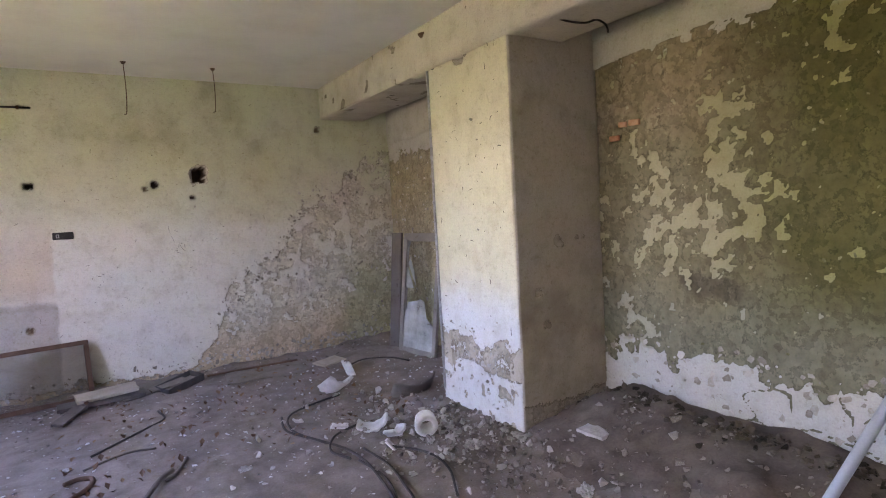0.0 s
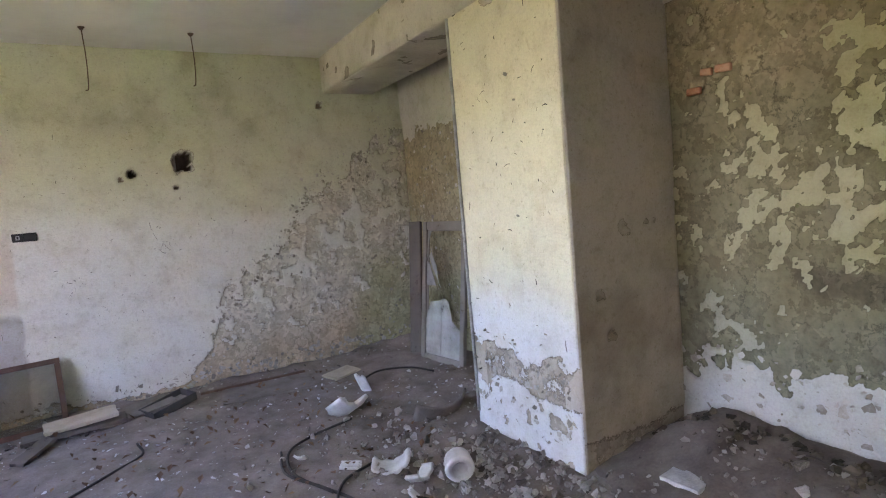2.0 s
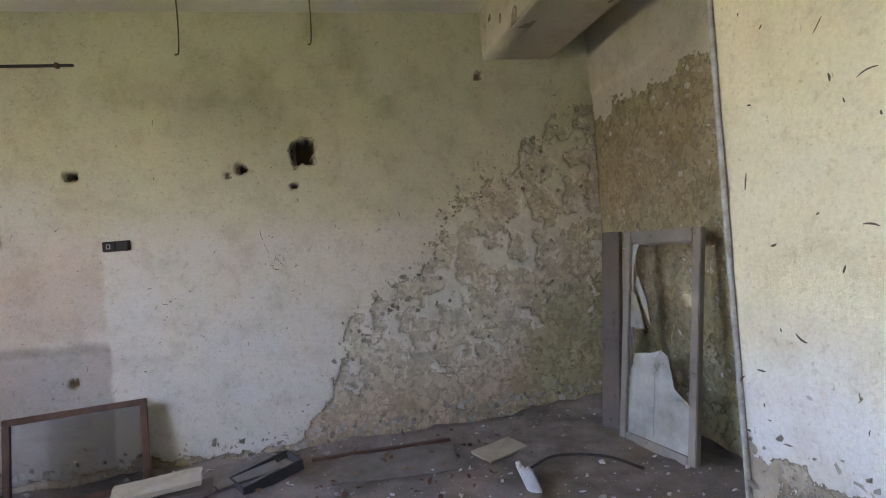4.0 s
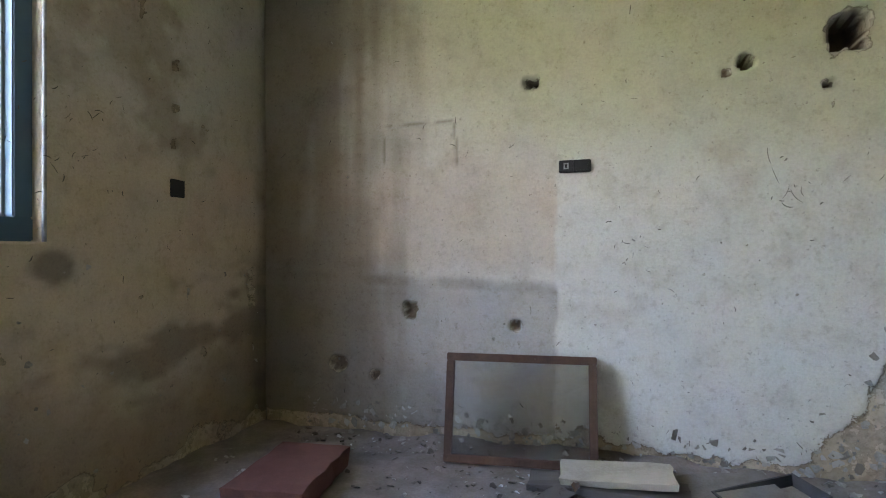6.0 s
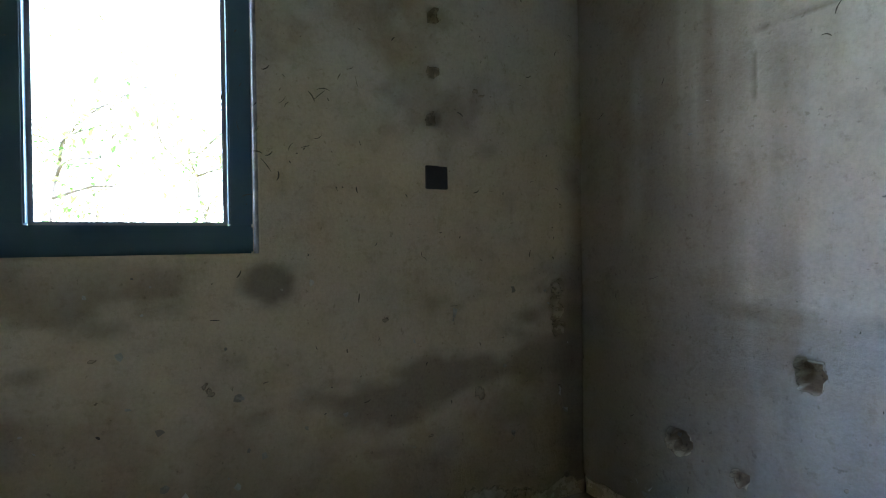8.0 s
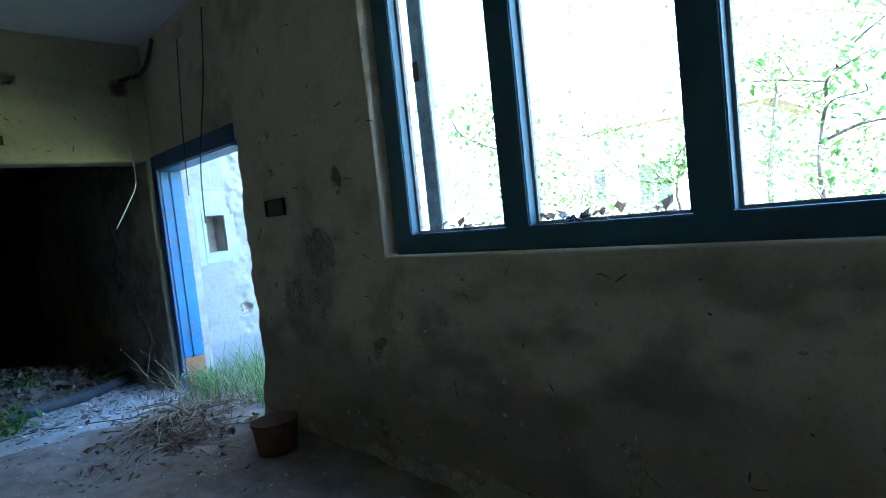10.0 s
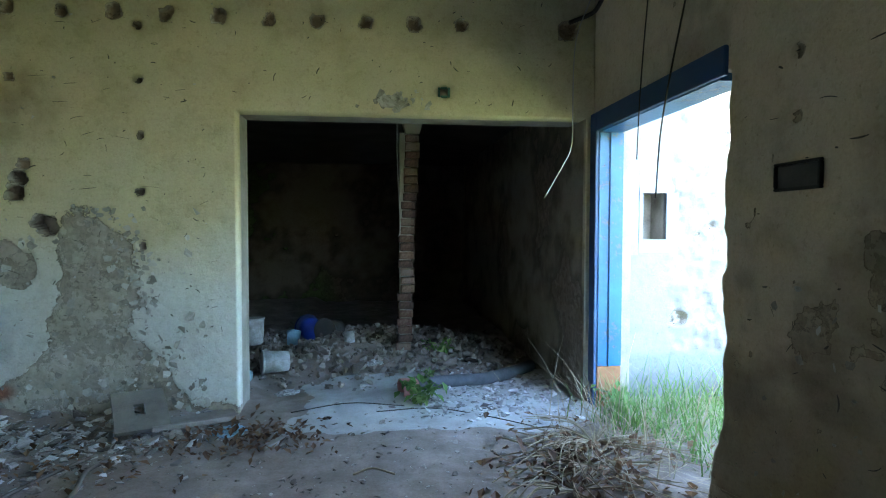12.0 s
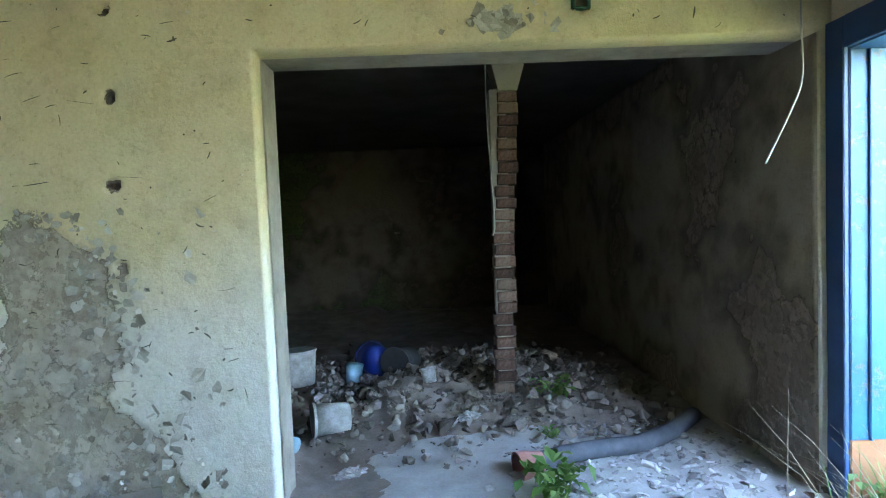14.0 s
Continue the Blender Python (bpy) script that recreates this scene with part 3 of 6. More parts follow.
# wall colours kept low so the paint itself carries the side room's gloom
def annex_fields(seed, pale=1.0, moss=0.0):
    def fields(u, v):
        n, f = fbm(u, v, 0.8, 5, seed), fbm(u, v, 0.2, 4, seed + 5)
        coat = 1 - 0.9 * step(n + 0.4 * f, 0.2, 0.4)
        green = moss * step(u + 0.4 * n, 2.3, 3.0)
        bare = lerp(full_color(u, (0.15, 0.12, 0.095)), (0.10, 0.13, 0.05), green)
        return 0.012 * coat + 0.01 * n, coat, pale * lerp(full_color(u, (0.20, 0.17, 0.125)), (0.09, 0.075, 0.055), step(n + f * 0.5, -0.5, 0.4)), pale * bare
    return fields


tagged(boxes("wall_side_room", [((-T_OUT, AY1 - 0.3, -0.3), (-0.06, Y_D2, AZ + 0.3)), ((-T_OUT, AY1 - 0.3, -0.3), (AX1 + 0.3, AY1 - 0.12, AZ + 0.3)), ((AX1 + 0.12, AY1, -0.3), (AX1 + 0.4, Y_D2, AZ + 0.3))], M_MASONRY),
       "plaster walls of the unlit side room, its shade put into their colour", "wall", kind="structure")
side = bpy.data.objects["wall_side_room"]
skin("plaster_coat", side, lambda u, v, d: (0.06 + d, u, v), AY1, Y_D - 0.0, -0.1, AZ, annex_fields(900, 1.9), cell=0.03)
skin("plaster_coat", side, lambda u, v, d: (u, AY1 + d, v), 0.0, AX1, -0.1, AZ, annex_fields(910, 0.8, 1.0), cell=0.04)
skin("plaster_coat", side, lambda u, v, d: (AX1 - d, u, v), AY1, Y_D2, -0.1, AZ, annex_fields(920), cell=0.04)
tagged(boxes("ceiling_side_room", [((-T_OUT, AY1 - 0.3, AZ), (AX1 + 0.4, Y_D2 - 0.002, AZ + 0.25))], M_DIMCEIL), "ceiling of the side room, coloured dark for its shade", "ceiling", kind="structure")


# ---- more materials ----
def leaf_material(name, colors):
    m, nt, bsdf = material(name)
    g = nt.nodes.new("ShaderNodeNewGeometry")
    col = ramp(nt, g.outputs["Random Per Island"], [(i / (len(colors) - 1), c) for i, c in enumerate(colors)])
    nt.links.new(col.outputs["Color"], bsdf.inputs["Base Color"])
    bsdf.inputs["Roughness"].default_value = 0.55
    tr = nt.nodes.new("ShaderNodeBsdfTranslucent")
    nt.links.new(col.outputs["Color"], tr.inputs["Color"])
    mix = node(nt, "ShaderNodeMixShader", Fac=0.45)
    nt.links.new(bsdf.outputs[0], mix.inputs[1])
    nt.links.new(tr.outputs[0], mix.inputs[2])
    nt.links.new(mix.outputs[0], nt.nodes["Material Output"].inputs["Surface"])
    return m


def glass_material(name, dust):
    m, nt, bsdf = material(name)
    clear = nt.nodes.new("ShaderNodeBsdfTransparent")
    gloss = node(nt, "ShaderNodeBsdfGlossy", Roughness=0.06)
    sheen = nt.nodes.new("ShaderNodeMixShader")
    nt.links.new(node(nt, "ShaderNodeFresnel", IOR=1.45).outputs[0], sheen.inputs[0])
    nt.links.new(clear.outputs[0], sheen.inputs[1])
    nt.links.new(gloss.outputs[0], sheen.inputs[2])
    d = nt.nodes.new("ShaderNodeBsdfDiffuse")
    d.inputs["Color"].default_value = (0.55, 0.55, 0.5, 1)
    n = noise_tex(nt, 3.0, 6, 0.7)
    fac = ramp(nt, n.outputs["Fac"], [(0.3, (dust * 0.5,) * 3), (0.7, (min(1, dust * 1.6),) * 3)])
    mix = nt.nodes.new("ShaderNodeMixShader")
    nt.links.new(fac.outputs["Color"], mix.inputs[0])
    nt.links.new(sheen.outputs[0], mix.inputs[1])
    nt.links.new(d.outputs[0], mix.inputs[2])
    nt.links.new(mix.outputs[0], nt.nodes["Material Output"].inputs["Surface"])
    return m


def chipped(name, paint, under, amount=0.42, scale=9.0, rough=0.5):
    """Old paint that has chipped off to what lies under it."""
    m, nt, bsdf = material(name)
    n, big = noise_tex(nt, scale * 3, 7, 0.75), noise_tex(nt, scale * 0.4, 4, 0.6)
    f = math_node(nt, "ADD", math_node(nt, "MULTIPLY", n.outputs["Fac"], 0.65), math_node(nt, "MULTIPLY", big.outputs["Fac"], 0.35))
    mask = ramp(nt, f, [(amount - 0.02, (0, 0, 0)), (amount + 0.02, (1, 1, 1))]).outputs["Color"]
    tone = ramp(nt, big.outputs["Fac"], [(0.3, tuple(0.65 * c for c in paint)), (0.7, paint)]).outputs["Color"]
    nt.links.new(mixc(nt, mask, under, tone), bsdf.inputs["Base Color"])
    bsdf.inputs["Roughness"].default_value = rough
    bump(nt, bsdf, math_node(nt, "ADD", mask, n.outputs["Fac"]), 0.4, 0.003)
    return m


M_WOOD = simple("brown_wood", [(0.05, 0.028, 0.018), (0.11, 0.06, 0.038), (0.17, 0.1, 0.065)], 6, 0.6, 60)
M_GREYWOOD = chipped("weathered_wood", (0.27, 0.245, 0.21), (0.13, 0.10, 0.08), 0.40, 7, 0.8)
M_DARKWOOD = chipped("dark_weathered_wood", (0.15, 0.125, 0.105), (0.07, 0.05, 0.04), 0.42, 6, 0.85)
M_CARD = simple("cream_board", [(0.3, 0.25, 0.18), (0.46, 0.4, 0.3), (0.52, 0.46, 0.36)], 5, 0.85)
M_GREYBOARD = simple("grey_board", [(0.12, 0.1, 0.085), (0.2, 0.175, 0.15), (0.27, 0.24, 0.21)], 6, 0.9)
M_DARKBOX = simple("dark_box", [(0.045, 0.045, 0.045), (0.09, 0.085, 0.08)], 9, 0.7)
M_RED = simple("red_foam", [(0.09, 0.035, 0.025), (0.15, 0.062, 0.045), (0.19, 0.085, 0.062)], 4, 0.9, 120)
M_CERAMIC = simple("white_ceramic", [(0.42, 0.4, 0.37), (0.62, 0.61, 0.59), (0.72, 0.71, 0.7)], 9, 0.3, 60, 0.1, spec=0.5)
M_STONE = simple("rubble_stone", [(0.1, 0.085, 0.07), (0.24, 0.21, 0.18), (0.42, 0.39, 0.35)], 10, 0.9, 80, 0.5, island=0.5, random_tint=0.45)
M_DARKSTONE = simple("dark_rubble", [(0.06, 0.048, 0.038), (0.14, 0.118, 0.098), (0.27, 0.24, 0.21)], 10, 0.9, 80, 0.5, island=0.6, random_tint=0.5)
M_PALE = simple("pale_rubble", [(0.22, 0.21, 0.2), (0.46, 0.45, 0.44), (0.66, 0.65, 0.64)], 10, 0.9, 80, 0.5, island=0.5, random_tint=0.45)
M_BRICK = simple("red_brick", [(0.045, 0.026, 0.02), (0.10, 0.055, 0.04), (0.17, 0.12, 0.09)], 22, 0.9, 90, 0.7, random_tint=0.4)
M_MORTAR = simple("mortar", [(0.18, 0.15, 0.12), (0.3, 0.27, 0.23)], 12, 0.95)
M_CABLE = simple("black_cable", [(0.02, 0.018, 0.016), (0.06, 0.052, 0.045)], 12, 0.7)
M_WIRE = simple("pale_wire", [(0.25, 0.24, 0.22), (0.45, 0.44, 0.42)], 12, 0.6)
M_RUST = simple("rusty_steel", [(0.05, 0.03, 0.02), (0.12, 0.07, 0.045), (0.16, 0.1, 0.07)], 14, 0.75, metal=0.3)
M_BLUE = chipped("blue_door_paint", (0.02, 0.13, 0.31), (0.08, 0.10, 0.12), 0.43, 9, 0.45)
M_BLUEDARK = chipped("dark_blue_paint", (0.035, 0.085, 0.2), (0.07, 0.06, 0.06), 0.36, 5, 0.55)
M_TEAL = chipped("teal_window_paint", (0.045, 0.10, 0.13), (0.10, 0.09, 0.075), 0.36, 6, 0.6)
M_PLASTIC_W = simple("white_plastic", [(0.14, 0.13, 0.115), (0.33, 0.33, 0.32), (0.55, 0.56, 0.57)], 12, 0.5, 80, 0.2)
M_PLASTIC_B = simple("blue_plastic", [(0.01, 0.02, 0.13), (0.02, 0.05, 0.28)], 6, 0.4, 80, 0.15)
M_TARP = simple("blue_grey_sheet", [(0.05, 0.07, 0.1), (0.1, 0.14, 0.2)], 5, 0.5, 60, 0.3)
M_BAG = simple("pale_blue_bag", [(0.16, 0.3, 0.42), (0.4, 0.55, 0.62)], 9, 0.4)
M_BLACK = simple("black_plastic", [(0.012, 0.012, 0.012), (0.03, 0.03, 0.03)], 10, 0.5)
M_HOSE = simple("grey_hose", [(0.045, 0.05, 0.06), (0.1, 0.105, 0.115)], 14, 0.8)
M_PINK = simple("faded_red_plastic", [(0.35, 0.14, 0.12), (0.5, 0.26, 0.23)], 8, 0.6)
M_ORANGE = simple("rusty_orange_metal", [(0.09, 0.045, 0.02), (0.2, 0.1, 0.045)], 8, 0.8)
M_POLE = simple("grey_blue_metal", [(0.3, 0.34, 0.37), (0.42, 0.46, 0.5)], 5, 0.5, metal=0.2)
M_STRAW = leaf_material("dry_stalks", [(0.2, 0.15, 0.09), (0.34, 0.27, 0.17), (0.42, 0.36, 0.26)])
M_BROWNLEAF = leaf_material("dead_leaves", [(0.08, 0.045, 0.025), (0.16, 0.09, 0.05), (0.24, 0.15, 0.08)])
M_GRASS = leaf_material("grass_blades", [(0.07, 0.14, 0.03), (0.12, 0.22, 0.05), (0.2, 0.27, 0.08)])
M_LEAF = leaf_material("tree_leaves", [(0.04, 0.09, 0.02), (0.08, 0.15, 0.035), (0.13, 0.19, 0.05)])
M_BARK = simple("bark", [(0.06, 0.05, 0.04), (0.13, 0.11, 0.09)], 12, 0.9, 60, 0.7)
M_GLASS = glass_material("dusty_glass", 0.03)
M_GLASS2 = glass_material("dirty_broken_glass", 0.5)


def stucco():
    m, nt, bsdf = material("outside_stucco")
    v = noise_tex(nt, 30, 8, 0.75)
    b = noise_tex(nt, 1.2, 6, 0.6)
    col = ramp(nt, math_node(nt, "ADD", math_node(nt, "MULTIPLY", v.outputs["Fac"], 0.6), math_node(nt, "MULTIPLY", b.outputs["Fac"], 0.4)),
               [(0.36, (0.34, 0.32, 0.3)), (0.48, (0.6, 0.59, 0.57)), (0.65, (0.72, 0.71, 0.7))])
    nt.links.new(col.outputs["Color"], bsdf.inputs["Base Color"])
    bsdf.inputs["Roughness"].default_value = 0.95
    bump(nt, bsdf, v.outputs["Fac"], 1.0, 0.03)
    return m


M_STUCCO = stucco()


# ---- mesh helpers ----
def sweep(bm, pts, radius, sides=8, taper=1.0):
    pts = [Vector(p) for p in pts]
    rings, up = [], Vector((0.13, 0.21, 1)).normalized()
    for i, p in enumerate(pts):
        d = (pts[min(i + 1, len(pts) - 1)] - pts[max(i - 1, 0)]).normalized()
        a = d.cross(up)
        a = a.normalized() if a.length > 1e-3 else d.orthogonal().normalized()
        b = d.cross(a)
        r = radius * (1 + (taper - 1) * i / max(1, len(pts) - 1))
        rings.append([bm.verts.new(p + r * (math.cos(q) * a + math.sin(q) * b)) for q in [2 * math.pi * k / sides for k in range(sides)]])
    for r0, r1 in zip(rings, rings[1:]):
        for k in range(sides):
            bm.faces.new((r0[k], r0[(k + 1) % sides], r1[(k + 1) % sides], r1[k]))
    bm.faces.new(rings[0][::-1])
    bm.faces.new(rings[-1])


def curve(points, steps=8):
    """A smooth line through points."""
    p = [Vector(q) for q in points]
    p = [2 * p[0] - p[1]] + p + [2 * p[-1] - p[-2]]
    out = []
    for a, b, c, d in zip(p, p[1:], p[2:], p[3:]):
        for k in range(steps):
            t = k / steps
            out.append(0.5 * ((2 * b) + (c - a) * t + (2 * a - 5 * b + 4 * c - d) * t * t + (3 * b - a - 3 * c + d) * t ** 3))
    return out + [p[-2]]


def tube(name, points, radius, mat, parent=None, sides=8, steps=8, taper=1.0, label=""):
    bm = bmesh.new()
    sweep(bm, curve(points, steps) if steps > 1 else points, radius, sides, taper)
    return part(name, bm, mat, parent, label, smooth=True)


def ground_z(x, y):
    return float(floor_height(np.array([float(x)]), np.array([float(y)]))[0])


def on_floor(points, lift=0.0):
    return [(p[0], p[1], ground_z(p[0], p[1]) + lift + (p[2] if len(p) > 2 else 0)) for p in points]


def slab_bm(w, d, h, bevel=0.003, rough=0.0, cuts=0, seed=0):
    """A board: w by d by h, its base on z = 0, centred."""
    bm = bmesh.new()
    box_bm(bm, (-w / 2, -d / 2, 0), (w / 2, d / 2, h))
    if cuts:
        bmesh.ops.subdivide_edges(bm, edges=[e for e in bm.edges if e.calc_length() > h * 1.5], cuts=cuts, use_grid_fill=True)
        rng = random.Random(seed)
        for v in bm.verts:
            v.co += Vector((rng.uniform(-1, 1), rng.uniform(-1, 1), rng.uniform(-0.4, 0.4))) * rough
    bmesh.ops.bevel(bm, geom=bm.edges[:], offset=bevel, segments=1, affect="EDGES") if bevel else None
    return bm


def frame_matrix(origin, along, upward):
    """A pose with x along, z upward and y out of the plane."""
    x = (Vector(along) - Vector(origin)).normalized()
    z = (Vector(upward) - Vector(origin))
    z = (z - x * z.dot(x)).normalized()
    y = z.cross(x)
    m = Matrix((x, y, z)).transposed().to_4x4()
    m.translation = origin
    return m


def thing(name, label, category, group="", m=None):
    ob = tagged(new(name), label, category, group)
    if m is not None:
        ob.matrix_world = m
    return ob


# ---- window in the west wall ----
def window():
    y0, y1, z0, z1 = WIN
    root = tagged(new("window_1"), "teal-painted wooden window frame of three empty lights", "window", kind="structure")
    xa, xb = -0.15, -0.055
    panes = [(-3.69, -3.09), (-2.95, -2.29), (-2.15, -1.555)]
    zb, zt = 1.265, z1 - 0.09
    boxes("bottom_rail", [((xa, y0 + 0.02, z0), (xb, y1 - 0.004, zb))], M_TEAL, root, 0.006)
    boxes("top_rail", [((xa, y0 + 0.02, zt), (xb, y1 - 0.004, z1))], M_TEAL, root, 0.006)
    edges = [y0 + 0.02] + [v for p in panes for v in p] + [y1 - 0.004]
    for a, b in zip(edges[::2], edges[1::2]):
        boxes("stile", [((xa + 0.003, a, zb), (xb - 0.003, b, zt))], M_TEAL, root, 0.006)
    for a, b in panes:
        boxes("bead", [((xa + 0.02, a, zb), (xa + 0.04, a + 0.014, zt)), ((xa + 0.02, b - 0.014, zb), (xa + 0.04, b, zt)), ((xa + 0.02, a + 0.014, zb), (xa + 0.04, b - 0.014, zb + 0.014))], M_GREYWOOD, root)
    boxes("outer_stile", [((-0.245, y0 + 0.13, zb - 0.02), (-0.205, y0 + 0.235, zt))], M_PLASTIC_W, root, 0.005, "whitewashed stile of the outer casement")
    boxes("outer_hinge", [((-0.2045, y0 + 0.14, 2.05), (-0.196, y0 + 0.175, 2.15))], M_RUST, root, 0.002)
    tube("edge_bead", [(0.006, y1 - 0.002, z0), (0.008, y1 - 0.002, (z0 + z1) / 2), (0.006, y1 - 0.002, z1)], 0.009, M_PLASTIC_W, root, label="pale plaster bead along the reveal")
    boxes("window_sill", [((-T_OUT - 0.05, y0, z0 - 0.06), (xa - 0.002, y1, z0 - 0.004))], M_MASONRY, root, 0.006)


window()


# ---- doorway ----
def door_frame():
    root = tagged(new("door_1"), "blue-painted wooden door frame with its door gone", "door frame", kind="structure")
    y0, y1, _, z1 = DOOR
    boxes("architrave", [((0.004, Y_D + 0.006, 0.0), (0.028, y0 + 0.03, z1 + 0.10))], M_BLUEDARK, root, 0.004, "dark blue painted face board")
    boxes("jamb", [((-0.18, y0 + 0.002, 0.30), (0.003, y0 + 0.036, z1 - 0.042))], M_BLUE, root, 0.004, "light blue chipped paint")
    boxes("jamb_foot", [((-0.179, y0 + 0.003, -0.02), (0.002, y0 + 0.034, 0.298))], simple("bare_orange_wood", [(0.2, 0.09, 0.04), (0.34, 0.17, 0.08)], 9, 0.8), root, 0.004, "bare orange wood where paint is gone")
    boxes("stop", [((-0.09, y0 + 0.037, 0.30), (-0.075, y0 + 0.05, z1 - 0.043))], M_BLUE, root, 0.003)
    boxes("head", [((-0.18, y0 + 0.002, z1 - 0.04), (0.003, y1 - 0.06, z1 - 0.002))], M_BLUE, root, 0.004)
    boxes("head_board", [((0.006, y0 + 0.032, z1 - 0.035), (0.03, y1 + 0.02, z1 + 0.10))], M_BLUEDARK, root, 0.004, "dark blue painted face board")


door_frame()


# ---- outdoors ----
def outdoor_ground():
    us = np.r_[-400, -120, -50, np.linspace(-22, -0.3, 90)]
    vs = np.r_[-400, -120, -50, np.linspace(-24, 14, 130), 50, 120, 400]
    u, v = np.meshgrid(us, vs, indexing="ij")
    near = step(u, -22, -15)
    h = -0.04 + 0.06 * fbm(u, v, 2.5, 4, 951) * near + 0.10 * step(-u, 1.0, 4.0)
    pts = np.stack([u, v, h], -1).reshape(-1, 3)
    mesh_object("ground", pts, grid_faces(np.ones((len(us) - 1, len(vs) - 1), bool)).tolist(), M_GROUND)
    return bpy.data.objects["ground"]


tagged(outdoor_ground(), "rough earth and weeds outside the building", "ground", kind="structure")


def wing_wall():
    """The outer wall of the next wing, with a boxed niche."""
    y, x0, x1, z1 = -7.10, -7.5, -T_OUT, 4.2
    nx0, nx1, nz0, nz1 = -0.62, -0.43, 1.22, 1.58
    body = [((x0, y - 0.5, -0.3), (nx0, y - 0.02, z1)), ((nx1, y - 0.5, -0.3), (x1, y - 0.02, z1)), ((nx0, y - 0.5, -0.3), (nx1, y - 0.02, nz0)), ((nx0, y - 0.5, nz1), (nx1, y - 0.02, z1)), ((nx0, y - 0.5, nz0), (nx1, y - 0.22, nz1))]
    ob = tagged(boxes("wall_outside_wing", body, M_MASONRY), "rough white stucco outer wall with a small niche", "wall", kind="structure")

    def fields(u, v):
        n, f = fbm(u, v, 0.7, 5, 961), fbm(u, v, 0.1, 3, 965)
        hole = np.maximum(blob(u, v, -1.22, 1.0, 0.2, 0.5), blob(u, v, -1.22, 1.95, 0.28, 0.42))
        coat = 1 - 0.95 * step(hole + 0.22 * n + 0.2 * f, 0.5, 0.6)
        rough = step(v + 0.1 * n, 0.34, 0.4) * step(-u - 0.05 * n, 0.6, 0.72)
        relief = 0.02 * step(coat, 0.4, 0.6) + rough * 0.016 * f + 0.016 * rough * fbm(u, v, 0.05, 2, 977)
        relief, coat = pits(u, v, relief, coat, [(-0.74, 0.61, 0.05, 0.05), (-0.9, 1.25, 0.02, 0.04), (-1.0, 1.33, 0.02, 0.04)])
        paint = lerp(full_color(u, (0.26, 0.25, 0.235)), (0.21, 0.22, 0.23), step(-v, -0.36, -0.3))
        return relief, coat, paint, full_color(u, (0.27, 0.24, 0.21))
    skin("stucco_coat", ob, lambda u, v, d: (u, y + d, v), x0, x1, -0.2, 3.4, fields, [(nx0, nx1, nz0, nz1)], cell=0.022, skirt=0.03)
    niche = [((nx0 - 0.035, y + 0.004, nz0 - 0.035), (nx0, y + 0.035, nz1 + 0.035)), ((nx1, y + 0.004, nz0 - 0.035), (nx1 + 0.03, y + 0.035, nz1 + 0.035)),
             ((nx0, y + 0.004, nz1), (nx1, y + 0.035, nz1 + 0.035)), ((nx0, y + 0.004, nz0 - 0.035), (nx1, y + 0.035, nz0))]
    boxes("niche_surround", niche, simple("grey_cement", [(0.22, 0.24, 0.27), (0.36, 0.38, 0.4)], 9, 0.9), ob, label="smooth grey cement surround")
    boxes("cement_patch", [((-0.72, y + 0.004, 1.1), (nx0 - 0.036, y + 0.028, 1.72)), ((nx1 + 0.031, y + 0.004, 1.1), (-0.33, y + 0.028, 1.86)), ((nx0 - 0.035, y + 0.004, nz1 + 0.036), (nx1 + 0.03, y + 0.028, 1.82)), ((nx0 - 0.035, y + 0.004, 1.12), (nx1 + 0.03, y + 0.028, nz0 - 0.036))], bpy.data.materials["grey_cement"], ob, label="smooth grey cement patch")


wing_wall()


def leaves_mesh(name, centres, size, mat, rng, parent=None, droop=0.3):
    """Many small leaves: each a bent pair of quads."""
    n = len(centres)
    yaw, pitch = rng.rand(n) * 2 * np.pi, (rng.rand(n) - 0.5) * 2.2
    s = size * (0.6 + 0.8 * rng.rand(n))
    d = np.stack([np.cos(yaw) * np.cos(pitch), np.sin(yaw) * np.cos(pitch), np.sin(pitch)], 1)
    w = np.stack([-np.sin(yaw), np.cos(yaw), 0 * yaw], 1)
    up = np.cross(d, w)
    c = np.asarray(centres)
    k = lambda a, b, e: c + (d * a + w * b + up * e) * s[:, None]
    pts = np.stack([k(0, 0, 0), k(0.45, 0.32, 0.08), k(1, 0, -droop * 0.4), k(0.45, -0.32, 0.08)], 1).reshape(-1, 3)
    ids = np.arange(n)[:, None] * 4
    faces = np.concatenate([ids + [0, 1, 2], ids + [0, 2, 3]])
    return mesh_object(name, pts, faces.tolist(), mat, parent, smooth=False)


